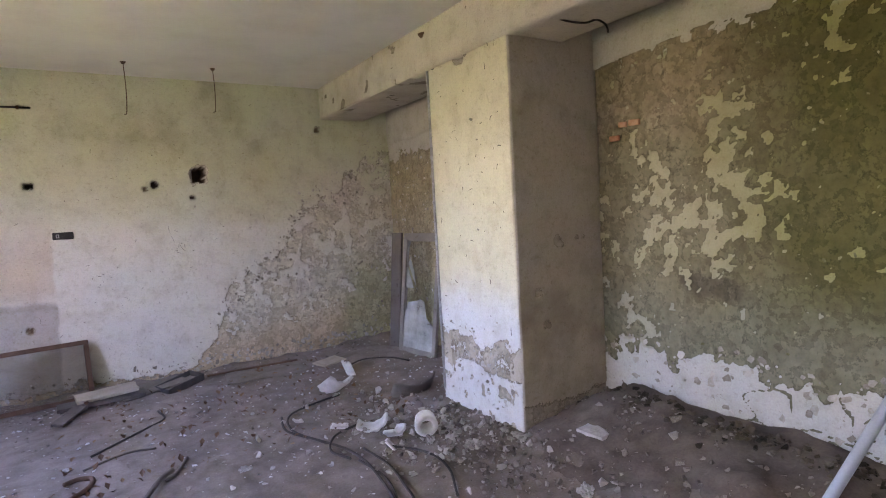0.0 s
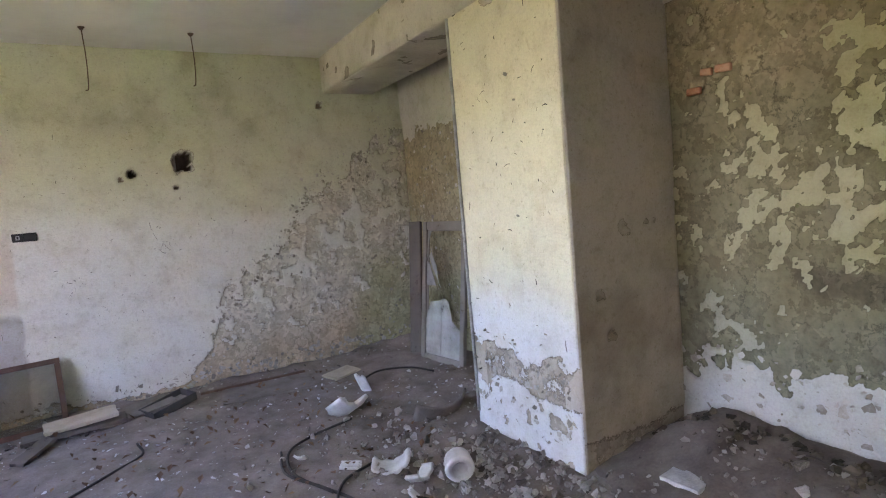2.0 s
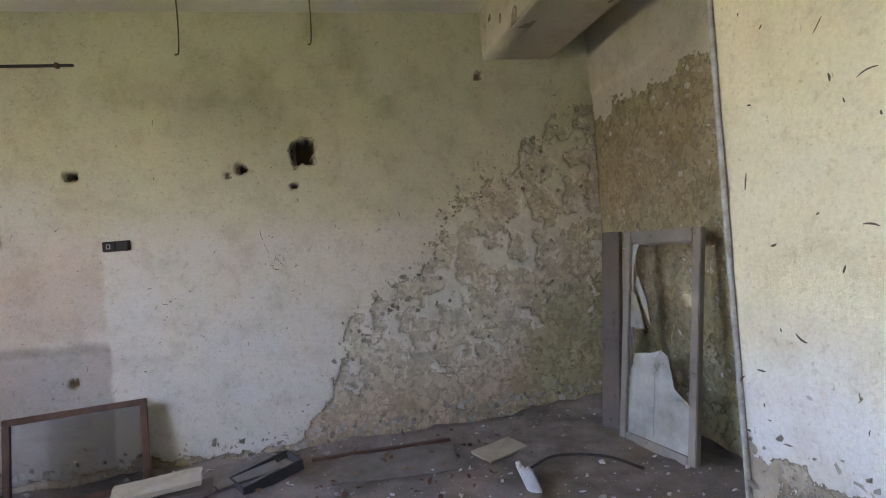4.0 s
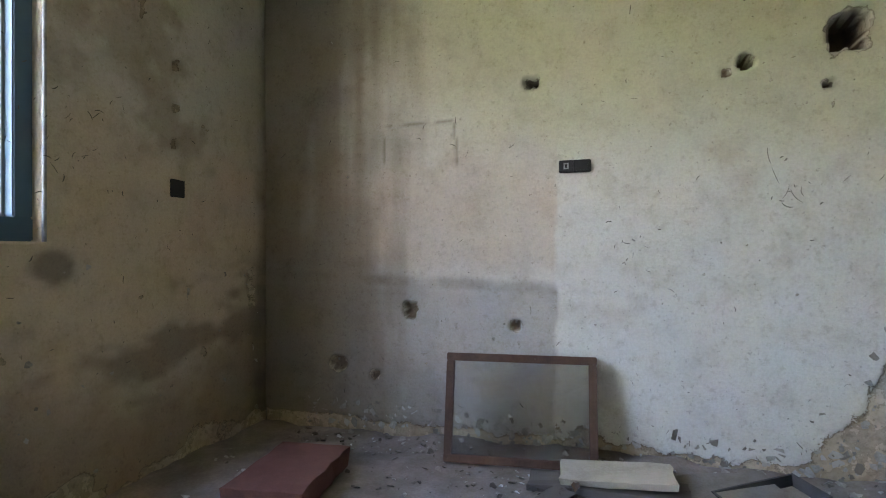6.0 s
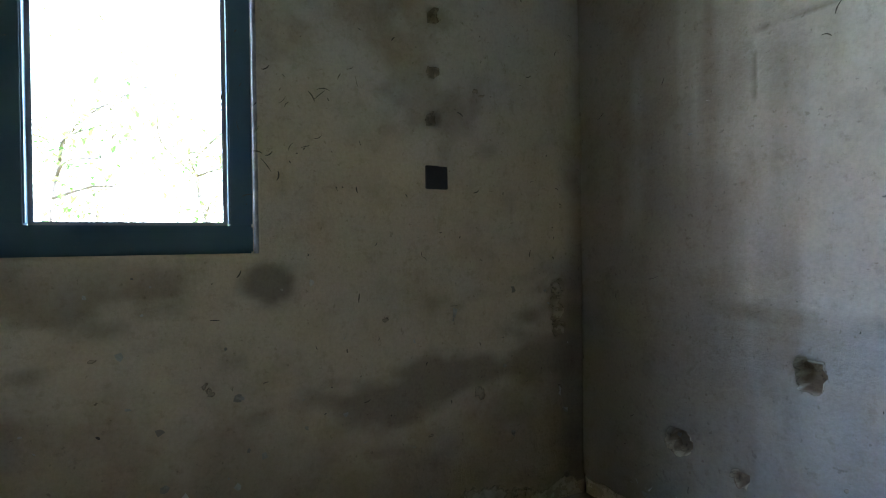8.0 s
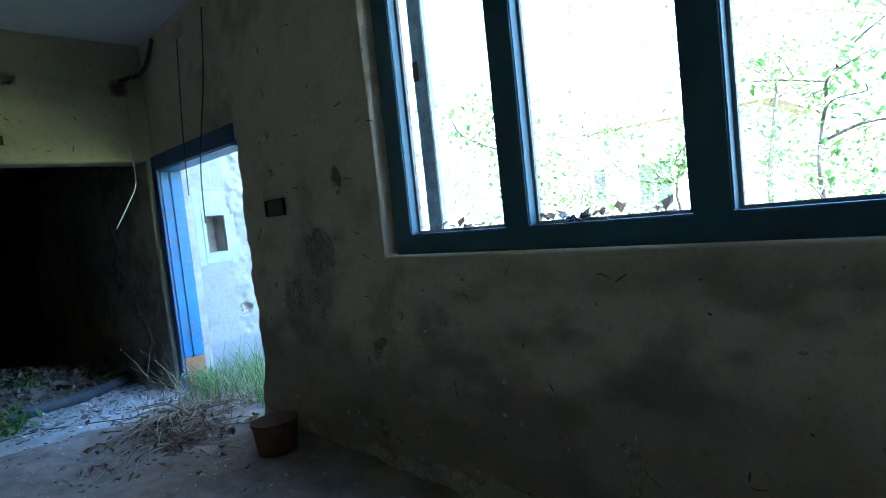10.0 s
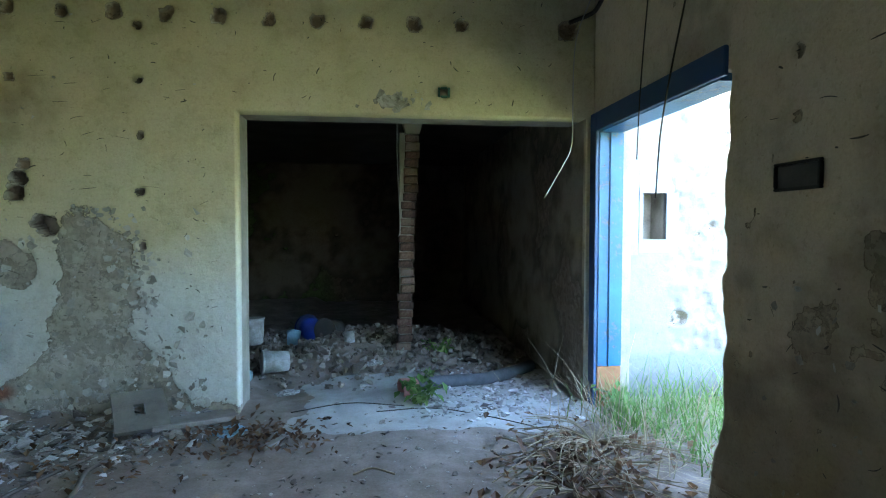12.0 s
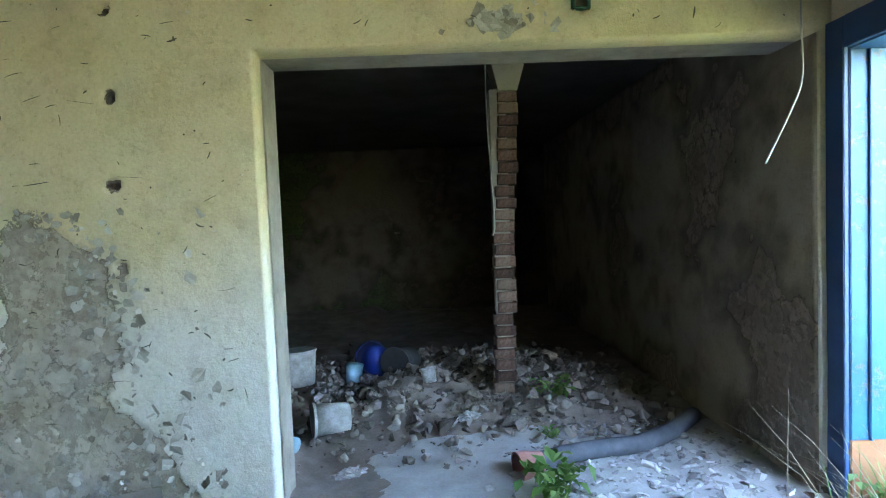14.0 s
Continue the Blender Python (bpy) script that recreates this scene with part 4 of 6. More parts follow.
def tree(x, y, h, spread, seed, label, count=3500, leaf=0.07):
    rng, r = np.random.RandomState(seed), random.Random(seed)
    root = thing("tree", label, "tree", "trees outside", pose(x, y, 0))
    bm = bmesh.new()
    trunk = curve([(0, 0, -0.2), (r.uniform(-0.1, 0.1), r.uniform(-0.1, 0.1), h * 0.3), (r.uniform(-0.3, 0.3), r.uniform(-0.3, 0.3), h * 0.65), (r.uniform(-0.4, 0.4), r.uniform(-0.4, 0.4), h)], 5)
    sweep(bm, trunk, 0.02 * h ** 0.7, 8, 0.2)
    tips = []
    for n in range(16):
        p = trunk[int(len(trunk) * r.uniform(0.15, 0.98)) - 1]
        a, l = r.uniform(0, 6.28), spread * r.uniform(0.5, 1.1)
        q = [p, p + Vector((math.cos(a), math.sin(a), r.uniform(0.0, 0.5))) * l * 0.5, p + Vector((math.cos(a + 0.3), math.sin(a + 0.3), r.uniform(-0.15, 0.5))) * l]
        line = curve(q, 4)
        sweep(bm, line, 0.018, 5, 0.3)
        tips += line[2:]
        for k in range(3):
            s = line[r.randint(2, len(line) - 1)]
            e = s + Vector((r.uniform(-1, 1), r.uniform(-1, 1), r.uniform(-0.5, 0.6))) * spread * 0.4
            sweep(bm, [s, (s + e) / 2 + Vector((0, 0, 0.05)), e], 0.007, 4, 0.4)
            tips += [e, (s + e) / 2]
    part("trunk", bm, M_BARK, root, smooth=True)
    tips = np.array([tuple(t) for t in tips])
    c = tips[rng.randint(0, len(tips), count)] + rng.normal(0, 0.16, (count, 3)) * [1, 1, 0.8]
    leaves_mesh("crown", c, leaf, M_LEAF, rng, root)


TREES = [(-3.4, -2.5, 2.2, 1.0, 11, 1800), (-3.5, -5.9, 2.6, 1.2, 13, 3600), (-4.6, -1.2, 3.0, 1.2, 12, 2600), (-5.0, -4.3, 2.2, 1.1, 21, 2200), (-7.5, -2.6, 5.5, 2.0, 14, 3400), (-6.6, 3.2, 4.6, 1.7, 15, 3500),
         (-8.0, -7.2, 5.0, 2.0, 16, 4200), (-11.0, 1.0, 7.0, 2.6, 17, 4000), (-12.5, -10.0, 7.0, 2.6, 18, 4000), (-10.5, 6.0, 6.5, 2.4, 19, 4000), (-9, -4.4, 4.6, 2.0, 20, 4200)]
for x, y, h, s, seed, c in TREES:
    tree(x, y, h, s, seed, "sunlit young tree with thin branches and small leaves" if h < 5 else "tall sunlit tree with a loose leafy crown", c)


def blades(name, spots, length, mat, rng, label, category, lean=0.5, width=0.006, floor=True):
    """Grass or straw: each blade a bent strip of three pieces."""
    n = len(spots)
    base = np.c_[spots, [ground_z(*s) if floor else -0.03 for s in spots]]
    yaw, l = rng.rand(n) * 2 * np.pi, length * (0.45 + 0.8 * rng.rand(n))
    tilt = lean * (0.3 + rng.rand(n))
    out = np.stack([np.cos(yaw), np.sin(yaw), 0 * yaw], 1)
    side = np.stack([-np.sin(yaw), np.cos(yaw), 0 * yaw], 1) * width
    rows = []
    for k, t in enumerate((0, 0.4, 0.75, 1.0)):
        mid = base + out * (l * np.sin(tilt) * t ** 1.6)[:, None] + np.array([0, 0, 1]) * (l * np.cos(tilt) * (t - 0.25 * tilt * t ** 2))[:, None]
        mid[:, 2] = np.maximum(mid[:, 2], base[:, 2] + 0.004)
        rows += [mid - side * (1 - t * 0.85), mid + side * (1 - t * 0.85)]
    pts = np.stack(rows, 1).reshape(-1, 3)
    ids = np.arange(n)[:, None] * 8
    faces = np.concatenate([ids + [2 * k, 2 * k + 1, 2 * k + 3, 2 * k + 2] for k in range(3)])
    return tagged(mesh_object(name, pts, faces.tolist(), mat, smooth=False), label, category, kind="stuff")


rng = np.random.RandomState(31)
blades("grass", np.c_[rng.uniform(-2.6, -0.1, 2600), rng.uniform(-7.0, -5.0, 2600)], 0.42, M_GRASS, rng, "long green grass growing outside the doorway", "grass", 0.85, floor=False)
blades("meadow_grass", np.c_[rng.uniform(-9, -1.0, 9000), rng.uniform(-9, 4, 9000)], 0.5, M_GRASS, rng, "tall unmown grass outside the window", "grass", width=0.01, floor=False)
blades("dry_straw", np.c_[rng.normal(0.1, 0.26, 320), rng.normal(-6.15, 0.33, 320)], 0.6, M_STRAW, rng, "matted dry stalks lying in the doorway", "straw", 1.5, 0.0032)
blades("door_weeds", np.c_[rng.normal(-0.05, 0.12, 160), rng.normal(-6.45, 0.2, 160)], 0.3, M_GRASS, rng, "green grass creeping over the threshold", "grass", 0.7, 0.005)


def leaf_litter(name, spots, size, mat, label):
    c = np.c_[spots, [ground_z(*s) + 0.015 for s in spots]]
    c[:, 2] += rng.rand(len(c)) * 0.04
    return tagged(leaves_mesh(name, c, size, mat, rng), label, "dead leaves", kind="stuff")


leaf_litter("dead_leaves", np.c_[rng.normal(0.5, 0.24, 230), rng.normal(-5.75, 0.3, 230)], 0.07, M_BROWNLEAF, "brown withered leaves heaped by the doorway")
leaf_litter("leaf_litter", np.r_[np.c_[rng.normal(2.35, 0.25, 260), rng.normal(-6.5, 0.16, 260)], np.c_[rng.normal(3.3, 0.5, 160), rng.normal(-6.2, 0.3, 160)]], 0.05, M_BROWNLEAF, "brown leaf litter along the wall")


# ---- stones ----
def stone_templates(count, seed, flat):
    out, r = [], random.Random(seed)
    for n in range(count):
        bm = bmesh.new()
        for k in range(9):
            v = Vector((r.gauss(0, 1), r.gauss(0, 1), r.gauss(0, 1))).normalized()
            bm.verts.new((v.x * r.uniform(0.35, 0.55), v.y * r.uniform(0.3, 0.5), v.z * 0.5 * flat * r.uniform(0.7, 1.1)))
        hull = bmesh.ops.convex_hull(bm, input=bm.verts[:])
        bmesh.ops.delete(bm, geom=[g for g in hull["geom_interior"] if isinstance(g, bmesh.types.BMVert)], context="VERTS")
        me = bpy.data.meshes.new("stone")
        bm.to_mesh(me)
        bm.free()
        out.append(me)
    return out


CHUNKS, SHARDS = stone_templates(10, 3, 0.8), stone_templates(10, 4, 0.28)


def mesh_arrays(me):
    v = np.empty(len(me.vertices) * 3)
    me.vertices.foreach_get("co", v)
    return v.reshape(-1, 3), [tuple(p.vertices) for p in me.polygons]


def rubble(name, spots, sizes, mat, label, seed, templates, lift=0.2, kind="stuff", category="rubble"):
    """Countless bits of rubble in one mesh."""
    r = np.random.RandomState(seed)
    arrays = [mesh_arrays(m) for m in templates]
    verts, faces, base = [], [], 0
    zs = floor_height(spots[:, 0], spots[:, 1])
    for (x, y), s, z in zip(spots, sizes, zs):
        v, f = arrays[r.randint(len(arrays))]
        m = np.array(Euler((r.uniform(-0.5, 0.5), r.uniform(-0.5, 0.5), r.uniform(0, 6.3))).to_matrix())
        q = v @ m.T * s
        q += (x, y, z - q[:, 2].min() * (1 - lift))
        verts.append(q)
        faces += [tuple(i + base for i in p) for p in f]
        base += len(v)
    return tagged(mesh_object(name, np.concatenate(verts), faces, mat, smooth=False), label, category, kind=kind)


def stones(parent, spots, sizes, mat, templates, seed, name="stone", lift=0.12):
    r = np.random.RandomState(seed)
    for me in templates:
        if not me.materials:
            me.materials.append(mat)
    for (x, y), s in zip(spots, sizes):
        me = templates[r.randint(len(templates))]
        ob = new(name, me)
        e = Euler((r.uniform(-0.4, 0.4), r.uniform(-0.4, 0.4), r.uniform(0, 6.3)))
        low = min((e.to_matrix() @ v.co).z for v in me.vertices) * s
        ob.matrix_world = Matrix.LocRotScale((x, y, ground_z(x, y) - low - s * lift * 0.3), e, (s, s, s))
        ob.parent = parent


rng = np.random.RandomState(77)


def scatter(n, cx, cy, sx, sy):
    return np.c_[rng.normal(cx, sx, n), rng.normal(cy, sy, n)]


def inside(p, x0=0.08, x1=5.4, y0=-10.4, y1=-0.06):
    return p[(p[:, 0] > x0) & (p[:, 0] < x1) & (p[:, 1] > y0) & (p[:, 1] < y1)]


def sizes(n, small, big):
    return small + (big - small) * rng.rand(n) ** 3


p = inside(np.c_[rng.uniform(0.1, 5.4, 2600), rng.uniform(-6.95, -0.05, 2600)])
rubble("floor_grit", p, sizes(len(p), 0.008, 0.05), M_STONE, "fine plaster crumbs and grit over the floor", 1, SHARDS)
p = inside(np.r_[scatter(700, 4.45, -3.2, 0.32, 0.38), scatter(250, 4.1, -2.4, 0.4, 0.4)], x1=4.69)
heap = rubble("pillar_rubble", p, sizes(len(p), 0.015, 0.09), M_STONE, "crumbled plaster and stones round the pillar's foot", 2, CHUNKS)
CH_A = stone_templates(8, 31, 0.75)
p = inside(np.r_[scatter(60, 4.35, -3.05, 0.3, 0.35), scatter(30, 4.9, -3.9, 0.4, 0.4)], x1=5.3)
stones(heap, p, sizes(len(p), 0.04, 0.11), M_STONE, CH_A, 5)
p = inside(np.r_[np.c_[rng.uniform(0.3, 5.3, 500), rng.normal(-0.12, 0.09, 500)], scatter(120, 1.6, -0.5, 0.4, 0.12)])
rubble("wall_foot_crumbs", p, sizes(len(p), 0.01, 0.07), M_STONE, "fallen plaster flakes along the wall's foot", 3, SHARDS)
p = inside(np.r_[np.c_[rng.uniform(2.65, 4.7, 900), rng.normal(-6.72, 0.14, 900)], scatter(420, 3.7, -6.35, 0.5, 0.3)], y0=-6.97)
fall = rubble("fallen_plaster", p, sizes(len(p), 0.015, 0.13), M_PALE, "pale fallen plaster slabs under the peeled wall", 4, SHARDS)
p = inside(scatter(2600, 1.75, -8.75, 0.85, 0.65), y1=-7.4, y0=-10.3)
dump = rubble("rubble_heap", p, sizes(len(p), 0.02, 0.12), M_DARKSTONE, "heap of broken masonry in the side room", 6, CHUNKS)
CH_B = stone_templates(8, 41, 0.6)
p = inside(scatter(130, 1.6, -8.4, 0.6, 0.42), y1=-7.5)
stones(dump, p, sizes(len(p), 0.07, 0.2), M_DARKSTONE, CH_B, 7)
p = inside(np.r_[np.c_[rng.uniform(0.15, 1.3, 1500), rng.uniform(-8.0, -6.75, 1500)], scatter(500, 0.7, -7.2, 0.5, 0.35)])
chip = rubble("chippings", p, sizes(len(p), 0.012, 0.085), M_PALE, "pale plaster chippings strewn in the opening", 8, SHARDS)
CH_C = stone_templates(8, 51, 0.45)
p = inside(scatter(70, 0.8, -7.3, 0.4, 0.35))
stones(chip, p, sizes(len(p), 0.05, 0.12), M_PALE, CH_C, 9)


# ---- house across the yard ----
def house():
    root = thing("house", "pale rendered house with a low tiled roof", "house")
    wall = boxes("wall", [((-18.0, -11.5, -0.2), (-14.0, -5.9, 3.3))], M_STUCCO, root)
    bm = bmesh.new()
    vs = [bm.verts.new(c) for c in ((-18.6, -12.0, 3.2), (-13.5, -12.0, 3.3), (-13.5, -5.4, 3.3), (-18.6, -5.4, 3.2), (-16.0, -12.0, 4.9), (-16.0, -5.4, 4.9))]
    for f in ((0, 1, 2, 3), (1, 4, 5, 2), (0, 3, 5, 4), (0, 4, 1), (3, 2, 5)):
        bm.faces.new([vs[i] for i in f])
    bmesh.ops.recalc_face_normals(bm, faces=bm.faces[:])
    part("roof", bm, M_BRICK, root)
    for y in (-10.6, -8.6, -7.0):
        w = boxes("window", [((-13.98, y - 0.5, 1.0), (-13.95, y + 0.5, 2.2))], M_BLACK, wall)
        boxes("frame", [((-13.95, y - 0.55, 0.94), (-13.9, y + 0.55, 1.0)), ((-13.95, y - 0.55, 2.2), (-13.9, y + 0.55, 2.26)), ((-13.95, y - 0.55, 1.0), (-13.9, y - 0.49, 2.2)), ((-13.95, y + 0.49, 1.0), (-13.9, y + 0.55, 2.2)), ((-13.95, y - 0.03, 1.0), (-13.91, y + 0.03, 2.2))], M_PLASTIC_W, w)


house()


# ---- things against the north wall ----
def sash():
    m = frame_matrix((1.36, -0.315, 0.012), (2.14, -0.205, 0.012), (1.345, -0.2, 0.56))
    root = thing("window_sash", "small brown wooden sash with dusty glass leaning on the wall", "window sash", m=m)
    w, h, b, t = 0.79, 0.565, 0.042, 0.034
    for name, a, c in (("bottom_rail", (0, -t / 2, 0), (w, t / 2, b)), ("top_rail", (0, -t / 2, h - b), (w, t / 2, h)),
                       ("stile", (0, -t / 2 + 0.001, b), (b, t / 2 - 0.001, h - b)), ("stile", (w - b, -t / 2 + 0.001, b), (w, t / 2 - 0.001, h - b))):
        boxes(name, [(a, c)], M_WOOD, root, 0.004)
    g = boxes("pane", [((b, -0.002, b), (w - b, 0.002, h - b))], M_GLASS, root, label="dusty grey glass")
    g.visible_shadow = True
    for x, z in ((b / 2, h - b / 2), (w - b / 2, h - b / 2), (w - b / 2, b / 2), (b / 2, b / 2), (w * 0.6, h - b / 2), (w * 0.3, h - b / 2)):
        bm = bmesh.new()
        bmesh.ops.create_cone(bm, cap_ends=True, segments=8, radius1=0.005, radius2=0.004, depth=0.004, matrix=pose(x, -t / 2 - 0.002, z, 90))
        part("screw", bm, M_RUST, root)


sash()


def loose_board(name, label, w, d, h, m, mat, category="board", rough=0.006, cuts=4, seed=1):
    ob = part(name, slab_bm(w, d, h, 0.002, rough, cuts, seed), mat)
    ob.matrix_world = m
    return tagged(ob, label, category)


def lying(x, y, z, yaw, tip=0.0, side=0.0):
    return pose(x, y, ground_z(x, y) + z, tip, side, yaw)


loose_board("cream_board", "cracked cream fibreboard lying on dark boards", 0.50, 0.2, 0.03, lying(2.24, -0.43, 0.085, 6, 6, -2), M_CARD, seed=2)
loose_board("grey_board", "dusty brown board lying by the wall", 0.62, 0.24, 0.022, lying(2.62, -0.34, 0.03, 18, 8, -3), M_GREYBOARD, seed=3)
loose_board("dark_board", "dark wooden board under broken boards", 0.7, 0.16, 0.03, lying(2.2, -0.46, 0.03, 4, 4, 0), M_DARKWOOD, seed=4)
loose_board("short_plank", "short brown plank tipped on the rubble", 0.11, 0.34, 0.03, lying(1.95, -0.72, 0.02, -32, 8, 4), M_DARKWOOD, seed=5)
loose_board("fibreboard_sheet", "wide grey fibreboard sheet flat on the floor", 0.78, 0.42, 0.012, lying(3.68, -0.5, 0.015, -8, 1, 0), M_GREYBOARD, seed=6)
loose_board("wood_strip", "thin wooden strip along the wall's foot", 0.95, 0.03, 0.02, lying(3.62, -0.25, 0.03, -2, 0, 0), M_WOOD, "strip", 0.003, 6, 7)
loose_board("red_block", "faded red foam block lying in the corner", 0.6, 0.37, 0.10, lying(0.79, -0.86, 0.0, 100), M_RED, "foam block", 0.008, 6, 8)
loose_board("pale_panel", "pale broken panel lying on the dirt", 0.34, 0.2, 0.015, lying(4.35, -0.6, 0.02, 24, 5, 0), M_CARD, seed=9)
loose_board("slate_sheet", "flat grey slab on the earth by the pillar", 0.26, 0.2, 0.02, lying(4.95, -3.95, 0.0, 10, 3, 0), M_PALE, seed=10)


def open_box():
    root = thing("metal_box", "shallow dark metal box lying open", "box", m=lying(2.87, -0.37, 0.02, 28, 3, -8))
    boxes("base", [((-0.2, -0.11, 0), (0.2, 0.11, 0.008))], M_DARKBOX, root)
    for a, b in (((-0.2, -0.11, 0.008), (0.2, -0.1, 0.07)), ((-0.2, 0.1, 0.008), (0.2, 0.11, 0.07)), ((-0.2, -0.1, 0.008), (-0.19, 0.1, 0.07)), ((0.19, -0.1, 0.008), (0.2, 0.1, 0.07))):
        boxes("side", [(a, b)], M_DARKBOX, root)
    boxes("lining", [((-0.17, -0.08, 0.008), (0.17, 0.08, 0.03))], M_GREYBOARD, root)


open_box()


def leaning_frames():
    p = part("plank", slab_bm(0.17, 0.035, 1.36, 0.004, 0.003, 8, 11), M_DARKWOOD)
    p.matrix_world = frame_matrix((5.17, -0.60, 0.03), (5.21, -0.77, 0.03), (5.34, -0.74, 1.36))
    tagged(p, "weathered dark plank leaning in the wall's recess", "plank")
    m = frame_matrix((5.13, -0.78, 0.03), (5.23, -1.41, 0.03), (5.33, -0.90, 1.36))
    root = thing("door_leaf", "grey wooden glazed door with its panes smashed, leaning", "door", m=m)
    w, h, b, t = 0.64, 1.36, 0.06, 0.04
    for name, a, c in (("bottom_rail", (b, -t / 2 + 0.001, 0), (w - b, t / 2 - 0.001, b + 0.01)), ("top_rail", (b, -t / 2 + 0.001, h - b - 0.02), (w - b, t / 2 - 0.001, h)),
                       ("stile", (0, -t / 2, 0), (b, t / 2, h)), ("stile", (w - b, -t / 2, 0), (w, t / 2, h))):
        boxes(name, [(a, c)], M_GREYWOOD, root, 0.005)
    boxes("glazing_bead", [((b, 0.004, b + 0.01), (b + 0.012, 0.016, h - b - 0.02)), ((w - b - 0.012, 0.004, b + 0.01), (w - b, 0.016, h - b - 0.02)), ((b, 0.004, b + 0.01), (w - b, 0.016, b + 0.022)), ((b, 0.004, h - b - 0.032), (w - b, 0.016, h - b - 0.02))], M_GREYWOOD, root)

    def pane(pts, label):
        bm = bmesh.new()
        f = bm.faces.new([bm.verts.new((x, -0.002, z)) for x, z in pts])
        r = bmesh.ops.extrude_face_region(bm, geom=[f])
        bmesh.ops.translate(bm, vec=(0, 0.004, 0), verts=[v for v in r["geom"] if isinstance(v, bmesh.types.BMVert)])
        bmesh.ops.recalc_face_normals(bm, faces=bm.faces[:])
        part("broken_pane", bm, M_GLASS2, root, label)
    x0, x1 = b, w - b
    pane([(x0, 0.07), (0.29, 0.07), (0.29, 0.56), (0.34, 0.63), (0.25, 0.6), (0.12, 0.58), (x0, 0.42)], "dirty glass snapped off at mid height")
    pane([(0.293, 0.07), (x1, 0.07), (x1, 0.34), (0.45, 0.42), (0.4, 0.6), (0.34, 0.62), (0.293, 0.555)], "dirty glass snapped off at mid height")
    pane([(x0, 0.74), (0.2, 0.74), (0.1, 0.95), (x0, 0.98)], "loose glass shard")
    pane([(0.085, 1.02), (0.24, 0.77), (0.2, 0.93), (0.12, 1.07)], "loose glass shard")
    pane([(x0, 1.0), (0.09, 1.2), (0.12, 1.27), (x0, 1.27)], "loose glass shard")


leaning_frames()


# ---- ceramic and plaster bits by the pillar ----
def bent_shell(name, label, radius, length, arc, thick, m, mat=M_CERAMIC, wave=0.25, seed=0, category="ceramic shard"):
    """A piece of a broken basin: a curved shell with a ragged rim."""
    bm, r = bmesh.new(), random.Random(seed)
    nu, nv = 14, 8
    grid = []
    for side in (0, thick):
        rows = []
        for i in range(nu + 1):
            a = radians(-arc / 2 + arc * i / nu)
            cut = 1 - wave * (0.5 + 0.5 * math.sin(i * 1.7 + seed)) - r.uniform(0, 0.1)
            rows.append([bm.verts.new(((radius - side) * math.sin(a), length * (j / nv - 0.5) * cut, radius - (radius - side) * math.cos(a))) for j in range(nv + 1)])
        grid.append(rows)
    for i in range(nu):
        for j in range(nv):
            o, n = grid
            bm.faces.new((o[i][j], o[i + 1][j], o[i + 1][j + 1], o[i][j + 1]))
            bm.faces.new((n[i][j], n[i][j + 1], n[i + 1][j + 1], n[i + 1][j]))
    for i in range(nu):
        for j in (0, nv):
            o, n = grid
            bm.faces.new((o[i][j], n[i][j], n[i + 1][j], o[i + 1][j]))
    for j in range(nv):
        for i in (0, nu):
            o, n = grid
            bm.faces.new((o[i][j], o[i][j + 1], n[i][j + 1], n[i][j]))
    bmesh.ops.recalc_face_normals(bm, faces=bm.faces[:])
    ob = part(name, bm, mat, smooth=True)
    ob.matrix_world = m
    return tagged(ob, label, category, "broken sanitary ware")


bent_shell("basin_piece", "large white curved piece of a broken basin", 0.16, 0.24, 120, 0.025, lying(4.02, -1.66, 0.03, 20, -35, 15), seed=1)
bent_shell("basin_piece", "white basin fragment standing on its edge", 0.10, 0.2, 100, 0.025, lying(4.3, -1.2, 0.05, 100, 70, 5), seed=2)
bent_shell("basin_piece", "shallow white shell of broken ceramic", 0.15, 0.16, 110, 0.02, lying(3.92, -2.66, 0.01, -30, 8, -12), seed=3)
bent_shell("basin_piece", "curved white ceramic rim piece", 0.18, 0.09, 90, 0.02, lying(3.98, -2.9, 0.01, 40, -10, 10), seed=4)
bent_shell("basin_piece", "small upright white ceramic shard", 0.08, 0.13, 70, 0.015, lying(3.86, -3.05, 0.0, 70, 50, 0), seed=5)
bent_shell("basin_piece", "small pointed white ceramic shard", 0.07, 0.1, 70, 0.015, lying(3.5, -2.14, 0.0, 140, 40, 0), seed=6)
bent_shell("basin_piece", "flat white ceramic shard on the rubble", 0.12, 0.14, 50, 0.015, lying(3.72, -2.45, 0.0, 60, 4, 0), seed=7)
bent_shell("plaster_trough", "long curved grey-white trough piece by the pillar", 0.32, 0.16, 95, 0.02, lying(4.58, -2.2, 0.02, 8, -62, 0), M_GREYBOARD, 0.1, 8, "trough")


